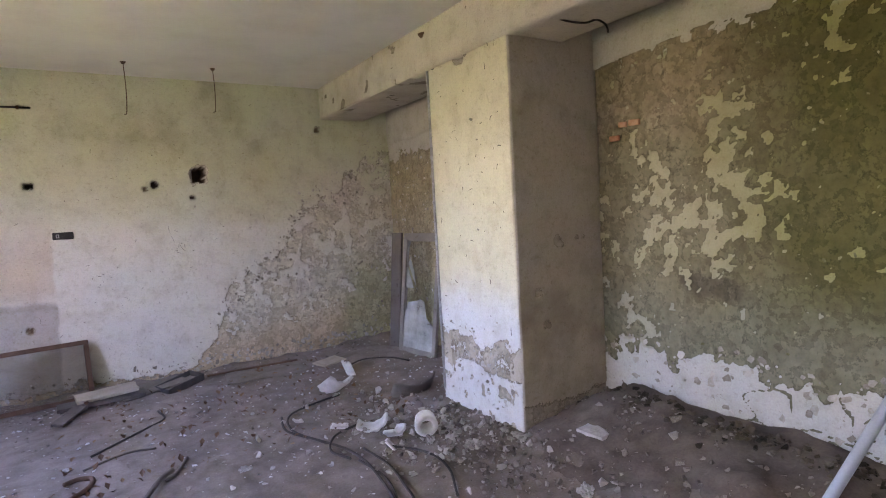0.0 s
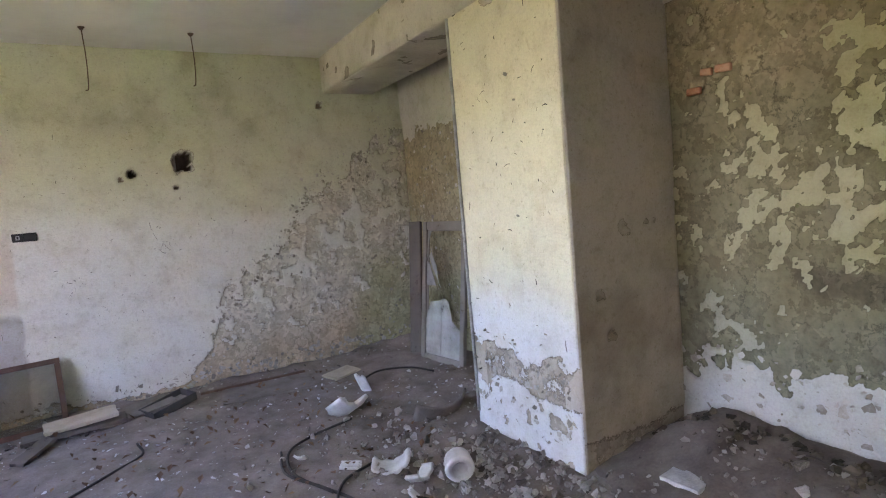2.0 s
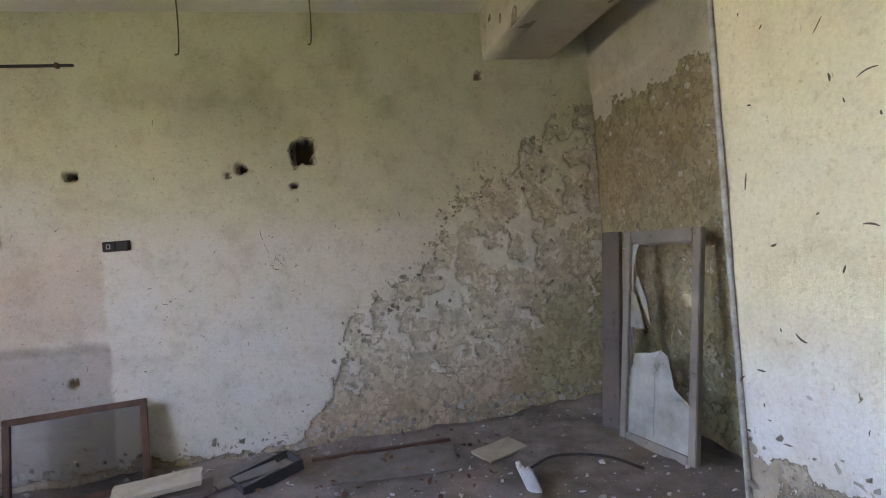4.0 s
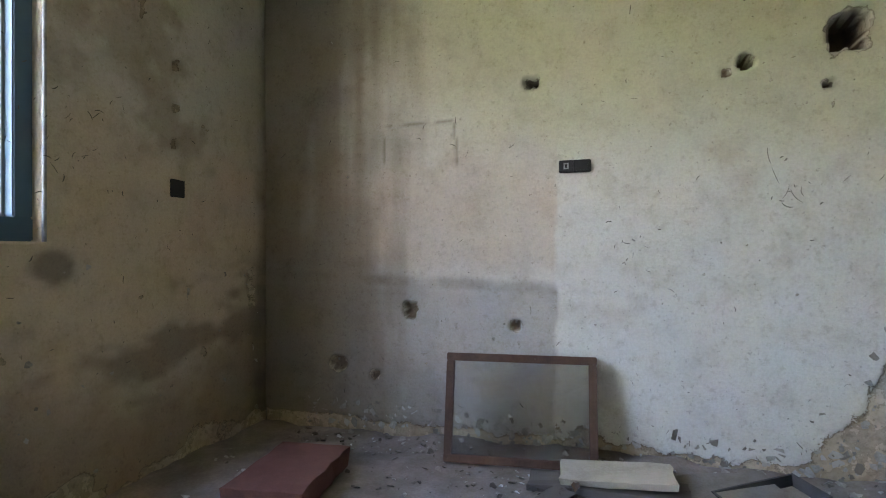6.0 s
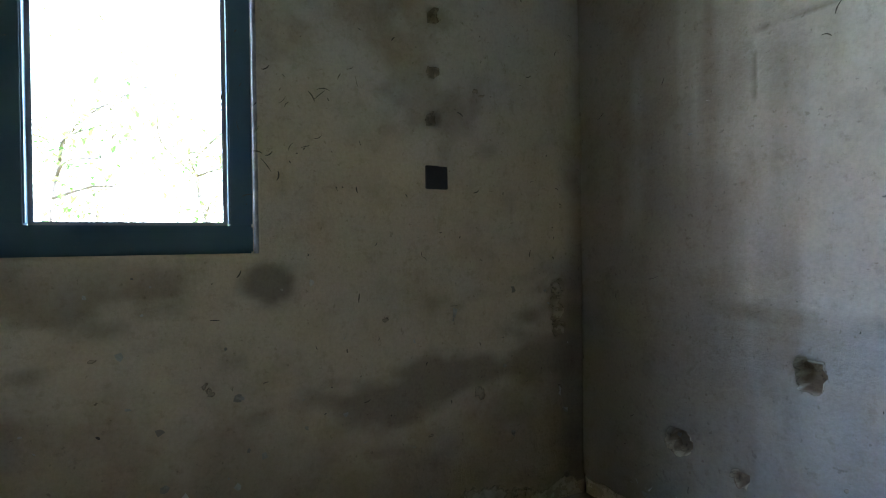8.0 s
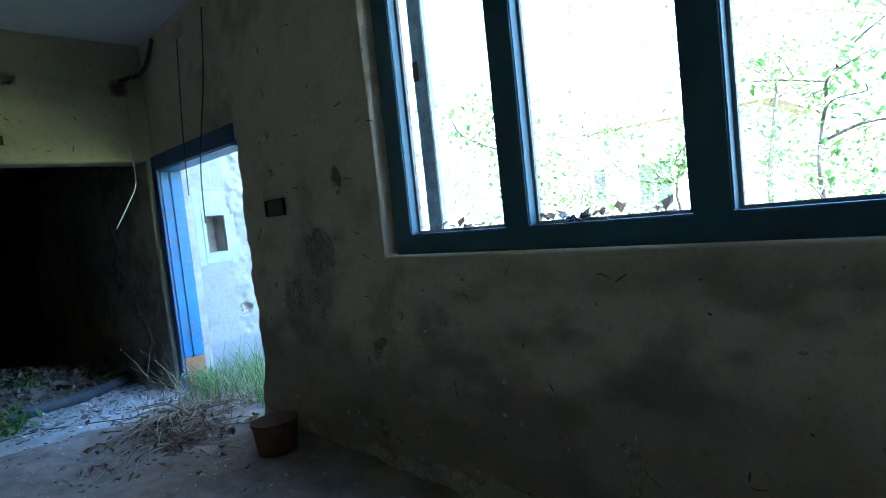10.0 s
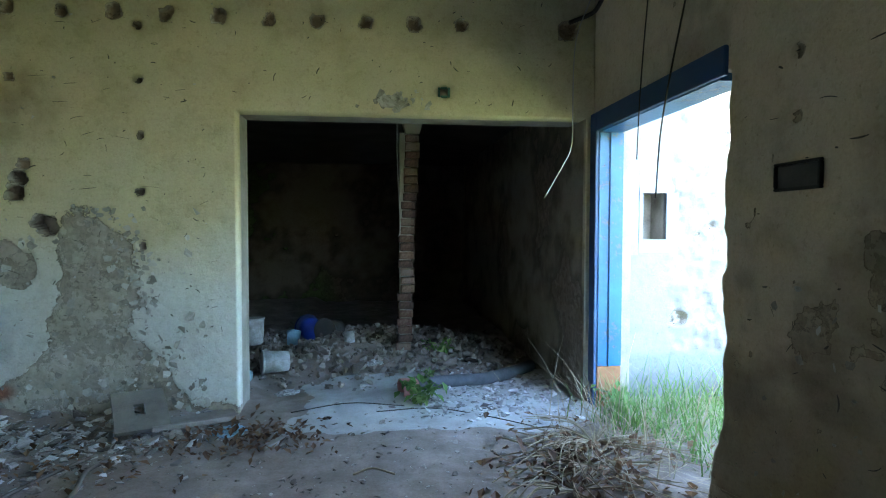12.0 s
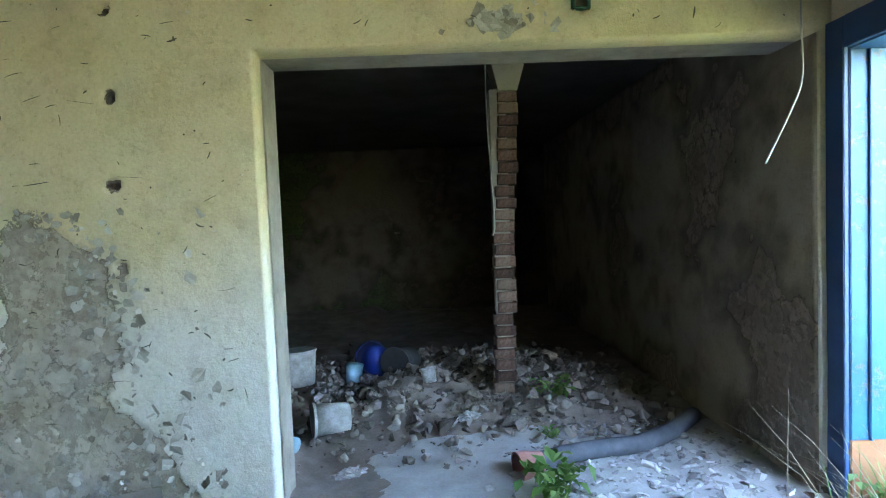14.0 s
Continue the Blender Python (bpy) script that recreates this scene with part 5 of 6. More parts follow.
def ring():
    bm = bmesh.new()
    n, rings = 24, []
    for z, r in ((0, 0.078), (0.015, 0.085), (0.11, 0.075), (0.13, 0.062), (0.13, 0.045), (0.11, 0.042), (0.0, 0.048)):
        rings.append([bm.verts.new((r * math.cos(6.2832 * k / n), r * math.sin(6.2832 * k / n), z)) for k in range(n)])
    for a, b in zip(rings, rings[1:] + rings[:1]):
        for k in range(n):
            bm.faces.new((a[k], a[(k + 1) % n], b[(k + 1) % n], b[k]))
    bmesh.ops.recalc_face_normals(bm, faces=bm.faces[:])
    ob = part("pipe_socket", bm, M_CERAMIC, smooth=True)
    ob.matrix_world = frame_matrix((4.13, -3.09, 0.09), (4.22, -3.13, 0.09), (4.21, -2.98, 0.11)) @ pose(0, 0, 0, 0, 0, 0)
    tagged(ob, "white ceramic pipe socket lying on its side", "pipe")


ring()


def cable(name, points, radius, mat, label, category="cable", lift=0.012, sides=7):
    ob = tube(name, on_floor(points, lift), radius, mat, sides=sides)
    return tagged(ob, label, category, "cables on the floor")


cable("cable", [(3.42, -1.95), (3.36, -2.3), (3.5, -2.62), (3.6, -2.9), (3.62, -3.2), (3.56, -3.6), (3.5, -3.9)], 0.009, M_CABLE, "thick black cable looped over the dirt")
cable("cable", [(4.0, -1.75), (3.65, -1.85), (3.46, -2.0), (3.4, -2.35), (3.52, -2.7)], 0.009, M_CABLE, "black cable curving round the broken basin")
cable("cable", [(3.85, -2.5), (3.62, -2.62), (3.5, -2.85), (3.56, -3.05)], 0.009, M_CABLE, "short length of black cable")
cable("cable", [(3.7, -2.95), (3.72, -3.3), (3.66, -3.65), (3.6, -4.0)], 0.008, M_CABLE, "black cable running towards the pillar")
cable("cable", [(3.85, -3.0), (4.0, -3.3), (3.98, -3.6), (3.85, -3.9)], 0.008, M_CABLE, "black cable beside the ceramic shards")
cable("cable", [(3.6, -3.1), (3.62, -3.45), (3.54, -3.8)], 0.008, M_CABLE, "black cable among plaster crumbs")
cable("cable", [(4.38, -1.02, 0.02), (4.6, -0.95, 0.03), (4.85, -1.08, 0.02), (4.97, -1.3)], 0.009, M_CABLE, "black cable bent towards the leaning door")
cable("cable", [(2.6, -1.08), (2.62, -1.3), (2.42, -1.5), (2.1, -1.85)], 0.009, M_CABLE, "thin dark cable bent across the floor")
cable("hooked_pipe", [(1.75, -2.75), (1.95, -2.5), (2.08, -2.36), (2.1, -2.24), (2.02, -2.2), (1.95, -2.25)], 0.016, M_RUST, "rusty bent steel pipe with a hooked end", "pipe")
cable("hoop", [(1.72, -2.62), (1.85, -2.5), (2.05, -2.58), (2.25, -2.85), (2.35, -3.05)], 0.014, M_CABLE, "black rubber hoop lying on the floor", "hoop")
cable("stick", [(2.32, -2.92), (2.46, -2.6), (2.55, -2.48)], 0.016, M_DARKWOOD, "charred stick with a thick end", "stick", 0.02)
cable("stick", [(2.5, -2.62), (2.58, -2.5), (2.66, -2.3)], 0.012, M_DARKWOOD, "short dark stick on the dirt", "stick", 0.014)
cable("stick", [(2.05, -2.05), (2.3, -1.95), (2.5, -1.98)], 0.008, M_DARKWOOD, "thin brown twig on the dirt", "stick", 0.01)


def crumpled(name, label, category, m, size, mat, seed, flat=0.5):
    """A crumpled sheet: a ball of folds pressed flat."""
    bm = bmesh.new()
    bmesh.ops.create_icosphere(bm, subdivisions=4, radius=1.0)
    for v in bm.verts:
        k = noise.turbulence(v.co * 1.7 + Vector((seed, 0, 0)), 4, True) * 0.75 + 0.45
        v.co = Vector((v.co.x * k * size[0], v.co.y * k * size[1], max(-0.2, v.co.z) * k * size[2] * flat + 0.2 * size[2] * flat))
    ob = part(name, bm, mat)
    ob.matrix_world = m
    return tagged(ob, label, category)


crumpled("plastic_sheet", "crumpled dark blue plastic sheet on the floor", "plastic sheet", lying(1.68, -2.75, 0.0, 30), (0.26, 0.18, 0.16), M_TARP, 3)
crumpled("paper_scrap", "small crumpled scrap of white paper", "paper", lying(2.95, -2.75, 0.0, 10), (0.05, 0.04, 0.04), M_PLASTIC_W, 4)
crumpled("plaster_lump", "pale lump of broken plaster on the earth", "plaster lump", lying(4.45, -4.3, 0.0, 50), (0.1, 0.05, 0.07), M_PALE, 5)

# leaning pole by the east wall
pole = tagged(tube("metal_pole", [(4.86, -5.25, 0.03), (5.12, -5.37, 0.42), (5.44, -5.52, 0.90)], 0.026, M_POLE, sides=10, steps=2), "grey-blue metal pole leaning on the mouldy wall", "pole")


# ---- things fixed to walls and ceiling ----
def rod(x, y, z0):
    ob = tube("ceiling_wire", [(x, y, CEIL), (x + 0.006, y, (CEIL + z0) / 2), (x - 0.004, y, z0 + 0.03), (x - 0.025, y - 0.01, z0)], 0.0045, M_RUST, sides=6)
    tagged(ob, "rusty wire hanging down from the ceiling", "wire", "ceiling wires")
    bm = bmesh.new()
    bmesh.ops.create_cone(bm, cap_ends=True, segments=12, radius1=0.012, radius2=0.026, depth=0.02, matrix=pose(x, y, CEIL - 0.01))
    part("rose", bm, M_RUST, ob)


rod(2.61, -0.55, 2.65)
rod(3.38, -0.56, 2.70)
conduit = boxes("conduit", [((0.55, -0.035, 2.765), (1.86, -0.012, 2.782))], M_BLACK, None, 0.004)
tagged(conduit, "thin black conduit across the wall", "conduit")
for x in (0.8, 1.3, 1.75):
    boxes("clip", [((x, -0.04, 2.758), (x + 0.02, -0.006, 2.789))], M_RUST, conduit)


def switch():
    root = thing("light_switch", "black double socket with one broken cover", "switch", m=pose(2.01, -0.012, 1.575))
    boxes("back_plate", [((-0.085, -0.012, -0.034), (0.085, 0.012, 0.034))], M_BLACK, root, 0.004)
    boxes("socket", [((0.006, -0.034, -0.032), (0.078, -0.0125, 0.03))], M_BLACK, root, 0.006)
    boxes("open_socket", [((-0.078, -0.03, -0.03), (-0.006, -0.022, 0.03)), ((-0.078, -0.022, -0.03), (-0.072, -0.0125, 0.03)), ((-0.012, -0.022, -0.03), (-0.006, -0.0125, 0.03))], M_BLACK, root)
    boxes("insert", [((-0.056, -0.033, -0.017), (-0.03, -0.0305, -0.011)), ((-0.056, -0.033, 0.01), (-0.03, -0.0305, 0.016)), ((-0.056, -0.033, -0.011), (-0.05, -0.0305, 0.01)), ((-0.036, -0.033, -0.011), (-0.03, -0.0305, 0.01))], M_PLASTIC_W, root, label="pale metal insert")


switch()
tagged(boxes("wall_box", [((0.002, -0.815, 1.412), (0.016, -0.715, 1.508))], M_BLACK, None, 0.003), "square black flush box in the wall", "wall box")
wide_box = tagged(boxes("wall_box", [((0.004, -5.02, 1.455), (0.024, -4.78, 1.467)), ((0.004, -5.02, 1.553), (0.024, -4.78, 1.565)), ((0.004, -5.02, 1.467), (0.024, -5.008, 1.553)), ((0.004, -4.792, 1.467), (0.024, -4.78, 1.553))], M_BLACK, None, 0.003), "open black switch box with a grey dusty back", "wall box")
boxes("back", [((0.0045, -5.008, 1.467), (0.012, -4.792, 1.553))], M_DARKBOX, wide_box, label="dusty grey back plate")
socket_hole = tagged(boxes("socket_ring", [((1.075, Y_D + 0.006, 2.235), (1.09, Y_D + 0.03, 2.31)), ((1.145, Y_D + 0.006, 2.235), (1.16, Y_D + 0.03, 2.31)), ((1.09, Y_D + 0.006, 2.235), (1.145, Y_D + 0.03, 2.25)), ((1.09, Y_D + 0.006, 2.295), (1.145, Y_D + 0.03, 2.31))], simple("green_paint", [(0.02, 0.06, 0.035), (0.05, 0.13, 0.08)], 14, 0.6), None, 0.006), "small green painted socket ring over the opening", "socket")
tagged(tube("riser_pipe", [(4.69, -2.455, 0.1), (4.688, -2.45, 1.6), (4.692, -2.45, 3.02)], 0.011, M_PLASTIC_W, sides=8), "thin whitewashed pipe up the pillar's edge", "pipe")
bm = bmesh.new()
bmesh.ops.create_cone(bm, cap_ends=True, segments=14, radius1=0.024, radius2=0.06, depth=0.05, matrix=pose(4.688, -2.45, 3.045))
part("funnel", bm, M_RUST, bpy.data.objects["riser_pipe"], "rusty funnel at the top")
tagged(tube("beam_wire", [(4.74, -3.8, 2.83), (4.86, -3.86, 2.77), (4.98, -3.92, 2.75), (5.06, -3.95, 2.77), (5.12, -3.97, 2.74), (5.13, -3.98, 2.69)], 0.007, M_CABLE, sides=6), "black wire hooked over the beam", "wire")


def hanging(name, points, radius, mat, label):
    return tagged(tube(name, points, radius, mat, sides=7), label, "wire", "hanging wires")


hanging("hanging_wire", [(0.06, -6.93, 2.95), (0.16, -6.91, 2.7), (0.19, -6.9, 2.45), (0.2, -6.88, 2.09), (0.22, -6.85, 1.88), (0.3, -6.8, 1.74), (0.44, -6.75, 1.52)], 0.0042, M_WIRE, "pale stiff wire hanging in the room's corner")
hanging("hanging_wire", [(0.035, -5.55, 3.0), (0.045, -5.58, 2.75), (0.04, -5.66, 2.5), (0.06, -5.74, 2.2), (0.06, -5.86, 1.85), (0.03, -5.97, 1.48)], 0.005, M_CABLE, "thin dark wire dangling before the doorway")
hanging("hanging_wire", [(0.06, -5.98, 2.9), (0.05, -6.08, 2.5), (0.045, -6.15, 2.1), (0.045, -6.18, 1.72)], 0.004, M_CABLE, "short dark wire dangling in the doorway")
tagged(tube("wire_bundle", [(0.015, -6.6, 3.08), (0.02, -6.75, 2.95), (0.03, -6.86, 2.88), (0.05, -6.95, 2.86), (0.2, -6.97, 2.8)], 0.016, M_CABLE, sides=8), "tangle of dark wires at the corner", "wire")
strip = tagged(boxes("wall_strip", [((PIL_X - 0.03, Y_D + 0.02, 1.68), (PIL_X - 0.01, Y_D + 0.68, 1.7))], M_BLACK, None, 0.003), "thin black strip across the corner pillar", "strip")


# ---- side room ----
def brick_post():
    root = thing("brick_post", "thin post of rough red bricks under the lintel", "post", m=pose(1.35, -8.35, 0.0))
    boxes("core", [((-0.075, -0.058, 0.05), (0.035, 0.058, 2.2))], M_MORTAR, root)
    r, me = random.Random(9), None
    bm = bmesh.new()
    box_bm(bm, (-0.07, -0.07, 0), (0.07, 0.07, 0.068))
    bmesh.ops.bevel(bm, geom=bm.edges[:], offset=0.006, segments=1, affect="EDGES")
    me = bpy.data.meshes.new("brick")
    bm.to_mesh(me)
    bm.free()
    me.materials.append(M_BRICK)
    for n in range(27):
        ob = new("brick", me)
        ob.parent = root
        ob.matrix_local = Matrix.LocRotScale((r.uniform(-0.014, 0.014) - 0.003 * n, r.uniform(-0.008, 0.008), 0.06 + n * 0.079), Euler((0, 0, r.uniform(-0.06, 0.06))), (r.uniform(0.93, 1.04), 1, r.uniform(1.0, 1.1)))
    bm = bmesh.new()
    bmesh.ops.create_cone(bm, cap_ends=True, segments=4, radius1=0.10, radius2=0.19, depth=0.22, matrix=pose(-0.085, 0, 2.3, 0, 0, 45))
    for v in bm.verts:
        v.co += Vector((random.Random(int(v.co.x * 999)).uniform(-0.015, 0.015), 0, 0))
    part("capital", bm, M_CARD, root, "flaring plastered head")
    w = tube("wire", [(0.06, 0.1, 2.4), (0.06, 0.1, 2.0), (0.045, 0.1, 1.6), (0.03, 0.09, 1.3), (0.05, 0.1, 1.22)], 0.004, M_WIRE, root, 6)


brick_post()


def revolve(profile, n=24):
    bm, rings = bmesh.new(), []
    for r, z in profile:
        rings.append([bm.verts.new((r * math.cos(6.2832 * k / n), r * math.sin(6.2832 * k / n), z)) for k in range(n)])
    for a, b in zip(rings, rings[1:]):
        for k in range(n):
            bm.faces.new((a[k], a[(k + 1) % n], b[(k + 1) % n], b[k]))
    bm.faces.new(rings[0][::-1])
    bm.faces.new(rings[-1])
    bmesh.ops.recalc_face_normals(bm, faces=bm.faces[:])
    return bm


def pail(name, label, m, r, h, mat, category="pail", rim=True):
    t = 0.006
    ob = part(name, revolve([(r * 0.85, 0), (r, h), (r - t, h), (r * 0.85 - t, t)]), mat, smooth=True)
    ob.matrix_world = m
    tagged(ob, label, category)
    if rim:
        part("rim", revolve([(r - 0.002, h - 0.012), (r + 0.006, h - 0.012), (r + 0.006, h + 0.004), (r - 0.002, h + 0.004)]), mat, ob)
    return ob


def tip(x, y, z, m):
    return pose(x, y, ground_z(x, y) + z) @ m


def lying_pail(name, label, x, y, yaw, r, h, mat, category="pail"):
    return pail(name, label, tip(x, y, r * 0.95, pose(0, 0, 0, 0, 0, yaw) @ pose(0, 0, 0, 88)), r, h, mat, category)


lying_pail("white_pail", "dented white pail lying on its side", 2.37, -7.95, 110, 0.1, 0.22, M_PLASTIC_W)
pail("tin", "small white tin among the rubble", tip(1.86, -8.42, 0.02, pose(0, 0, 0, 20, 10, 0)), 0.055, 0.1, M_PLASTIC_W, "tin")
pail("white_bucket", "white bucket standing by the dark wall", tip(2.86, -8.75, 0.02, pose(0, 0, 0, 3, 2, 0)), 0.14, 0.26, M_PLASTIC_W, "bucket")
lying_pail("blue_tub", "deep blue plastic tub lying in the rubbish", 2.25, -8.9, 30, 0.13, 0.2, M_PLASTIC_B, "tub")
pail("milky_jar", "milky plastic jar among rubbish", tip(2.46, -8.85, 0.0, pose(0, 0, 0, 30, 0, 0)), 0.07, 0.14, M_BAG, "jar")
lying_pail("dark_pot", "dark round pot tipped towards the light", 2.03, -8.98, 150, 0.13, 0.2, M_DARKBOX, "pot")
lying_pail("blue_can", "blue and white can lying by the jamb", 2.62, -7.62, 70, 0.05, 0.15, M_BAG, "can")
crumpled("stone_block", "pale lump of masonry on the floor", "stone", lying(2.3, -7.45, 0.0, 20), (0.1, 0.06, 0.08), M_PALE, 8)
crumpled("white_stone", "white lump of plaster on the heap", "stone", lying(1.62, -8.0, 0.02, 20), (0.09, 0.06, 0.08), M_PLASTIC_W, 9)
crumpled("blue_bag", "crumpled pale blue plastic bag", "bag", lying(2.52, -6.6, 0.0, 20), (0.11, 0.08, 0.1), M_BAG, 10)

hose_pts = on_floor([(1.30, -7.36), (1.12, -7.42), (0.9, -7.5), (0.7, -7.55), (0.45, -7.7), (0.2, -7.95)], 0.055)
hose = tagged(tube("corrugated_hose", hose_pts, 0.05, M_HOSE, sides=12), "thick grey hose lying on the chippings", "hose")
d = (Vector(hose_pts[0]) - Vector(hose_pts[1])).normalized()
bm = revolve([(0.052, 0), (0.075, 0.1), (0.078, 0.14), (0.07, 0.14), (0.05, 0.03)])
end = part("coupling", bm, M_PINK, hose, "faded red plastic end piece")
end.matrix_local = Matrix.Translation(Vector(hose_pts[0]) - d * 0.02) @ d.to_track_quat("Z", "Y").to_matrix().to_4x4()


def weed(x, y, size, seed, count=60):
    root = thing("weed", "small bright green weed growing from the rubble", "plant", "weeds", pose(x, y, ground_z(x, y)))
    r, rn, bm, tips = random.Random(seed), np.random.RandomState(seed), bmesh.new(), []
    for n in range(9):
        a, l = r.uniform(0, 6.28), size * r.uniform(0.5, 1.1)
        e = Vector((math.cos(a) * l * 0.7, math.sin(a) * l * 0.7, l * r.uniform(0.4, 1.0)))
        line = [Vector((0, 0, -0.01)), e * 0.5 + Vector((0, 0, l * 0.15)), e]
        sweep(bm, line, 0.003, 4, 0.5)
        tips += [e, e * 0.7 + Vector((0, 0, l * 0.1)), e * 0.5 + Vector((0, 0, l * 0.12))]
    part("stem", bm, M_GRASS, root)
    tips = np.array([tuple(t) for t in tips])
    leaves_mesh("foliage", tips[rn.randint(0, len(tips), count)] + rn.normal(0, size * 0.12, (count, 3)), size * 0.38, M_GRASS, rn, root)


weed(1.25, -7.1, 0.2, 1, 90)
weed(1.02, -8.3, 0.16, 2, 60)
weed(1.15, -7.75, 0.1, 3, 30)
weed(-0.1, -6.7, 0.2, 4, 50)


M_SLATE = simple("slate_grey_board", [(0.08, 0.07, 0.06), (0.145, 0.13, 0.11), (0.2, 0.18, 0.155)], 6, 0.85)


def panel_with_slot():
    m = frame_matrix((3.15, -6.45, 0.07), (2.86, -6.60, 0.06), (3.05, -6.9, 0.19))
    root = thing("slotted_panel", "grey board with a hand slot propped on rubble", "panel", m=m)
    w, h, t = 0.31, 0.42, 0.02
    a, b, c, d = 0.12, 0.18, 0.15, 0.27
    boxes("board", [((0, -t / 2, 0), (a, t / 2, h)), ((b, -t / 2, 0), (w, t / 2, h)), ((a, -t / 2, 0), (b, t / 2, c)), ((a, -t / 2, d), (b, t / 2, h))], M_SLATE, root)
    boxes("batten", [((0.02, 0.0105, 0.02), (w - 0.02, 0.03, 0.05))], M_DARKWOOD, root)


panel_with_slot()
loose_board("grey_plank", "broad grey plank lying along the wall", 0.52, 0.2, 0.03, lying(2.78, -6.74, 0.05, 28, 3, -2), M_GREYBOARD, "plank", seed=21)
loose_board("dark_sheet", "dark flat board half buried in litter", 0.7, 0.34, 0.02, lying(4.25, -6.05, 0.01, 8, 2, 0), M_GREYBOARD, "board", seed=22)
loose_board("short_stick", "short split piece of pale wood", 0.05, 0.24, 0.025, lying(2.22, -6.38, 0.01, -22, 5, 0), M_GREYWOOD, "wood", seed=23)
cable("branch", [(3.15, -5.5), (3.05, -5.75), (3.12, -6.05), (3.08, -6.25)], 0.012, M_DARKWOOD, "bent brown branch on the litter", "branch", 0.02)
cable("branch", [(3.4, -5.75), (3.3, -6.0), (3.18, -6.3)], 0.01, M_DARKWOOD, "thin brown branch on the litter", "branch", 0.02)
cable("cable", [(1.6, -6.9), (1.2, -6.95), (0.85, -6.75), (0.55, -6.5)], 0.0035, M_CABLE, "thin dark cord across the dusty floor")
cable("cable", [(2.2, -6.95), (1.8, -7.05), (1.4, -7.0)], 0.0035, M_CABLE, "thin cord lying in the dust")
cable("twig", [(1.72, -5.9), (1.62, -5.95), (1.5, -5.88)], 0.006, M_STRAW, "curled pale twig on the floor", "twig")
cable("stalk", [(0.85, -6.3), (0.5, -6.05), (0.1, -6.2)], 0.006, M_STRAW, "long dry stalk lying by the doorway", "stalk", 0.03)
cable("stalk", [(0.75, -5.65), (0.4, -5.85), (0.05, -5.8)], 0.006, M_STRAW, "long dry stalk lying by the doorway", "stalk", 0.03)
drum = pail("rusty_bin", "rusty orange metal bin by the door's edge", tip(0.26, -4.78, 0.0, pose(0, 0, 0, 2, 0, 0)), 0.14, 0.19, M_ORANGE, "bin")


def dry_stem(x, y, seed, n=16):
    root = thing("withered_plant", "withered brown plant fallen over the rubble", "plant", "", pose(x, y, ground_z(x, y)))
    r, rn, bm, tips = random.Random(seed), np.random.RandomState(seed), bmesh.new(), []
    for k in range(n):
        a, l = r.uniform(0, 6.28), r.uniform(0.25, 0.65)
        line = [Vector((0, 0, 0.02)), Vector((math.cos(a) * l * 0.5, math.sin(a) * l * 0.5, r.uniform(0.04, 0.09))), Vector((math.cos(a + 0.3) * l, math.sin(a + 0.3) * l, r.uniform(0.015, 0.06)))]
        sweep(bm, curve(line, 4), 0.005, 5, 0.5)
        tips += line[1:]
    part("stem", bm, M_STRAW, root)
    tips = np.array([tuple(t) for t in tips])
    leaves_mesh("dead_foliage", tips[rn.randint(0, len(tips), 36)] + rn.normal(0, 0.06, (36, 3)) * [1, 1, 0.3] + [0, 0, 0.01], 0.05, M_BROWNLEAF, rn, root)


dry_stem(0.45, -5.85, 5, 34)
dry_stem(0.3, -6.15, 6, 44)
dry_stem(0.62, -5.6, 9, 30)

# debris on the window sill
sill = np.random.RandomState(8)
c = np.c_[sill.uniform(-0.2, -0.08, 60), sill.uniform(-3.6, -2.4, 60), np.full(60, 1.28)]
tagged(leaves_mesh("sill_leaves", c, 0.06, M_BROWNLEAF, sill), "dead leaves and webs on the window sill", "dead leaves", kind="stuff")
for n, (y, z) in enumerate(((-3.35, 1.30), (-2.78, 1.30), (-2.72, 1.31))):
    crumpled("clod", "dark clod on the window rail", "clod", pose(-0.11, y, z - 0.035), (0.025, 0.03, 0.05), M_DARKBOX, 40 + n)


# ---- loose flakes, scuffs and bare bricks on the walls ----
M_FLAKE = simple("paint_flakes", [(0.22, 0.2, 0.165), (0.36, 0.34, 0.29), (0.5, 0.48, 0.43)], 20, 0.9, 120, 0.2, island=0.5)
M_GREENFLAKE = simple("mouldy_flakes", [(0.13, 0.125, 0.06), (0.24, 0.225, 0.12), (0.36, 0.34, 0.22)], 20, 0.9, 120, 0.2, island=0.6)
M_EARTH = simple("moist_earth", [(0.03, 0.025, 0.017), (0.08, 0.065, 0.045), (0.14, 0.115, 0.085)], 12, 0.95, 80, 0.6, island=0.5)
M_SCUFF = simple("soot_scuffs", [(0.04, 0.035, 0.03), (0.12, 0.105, 0.085)], 20, 0.95)


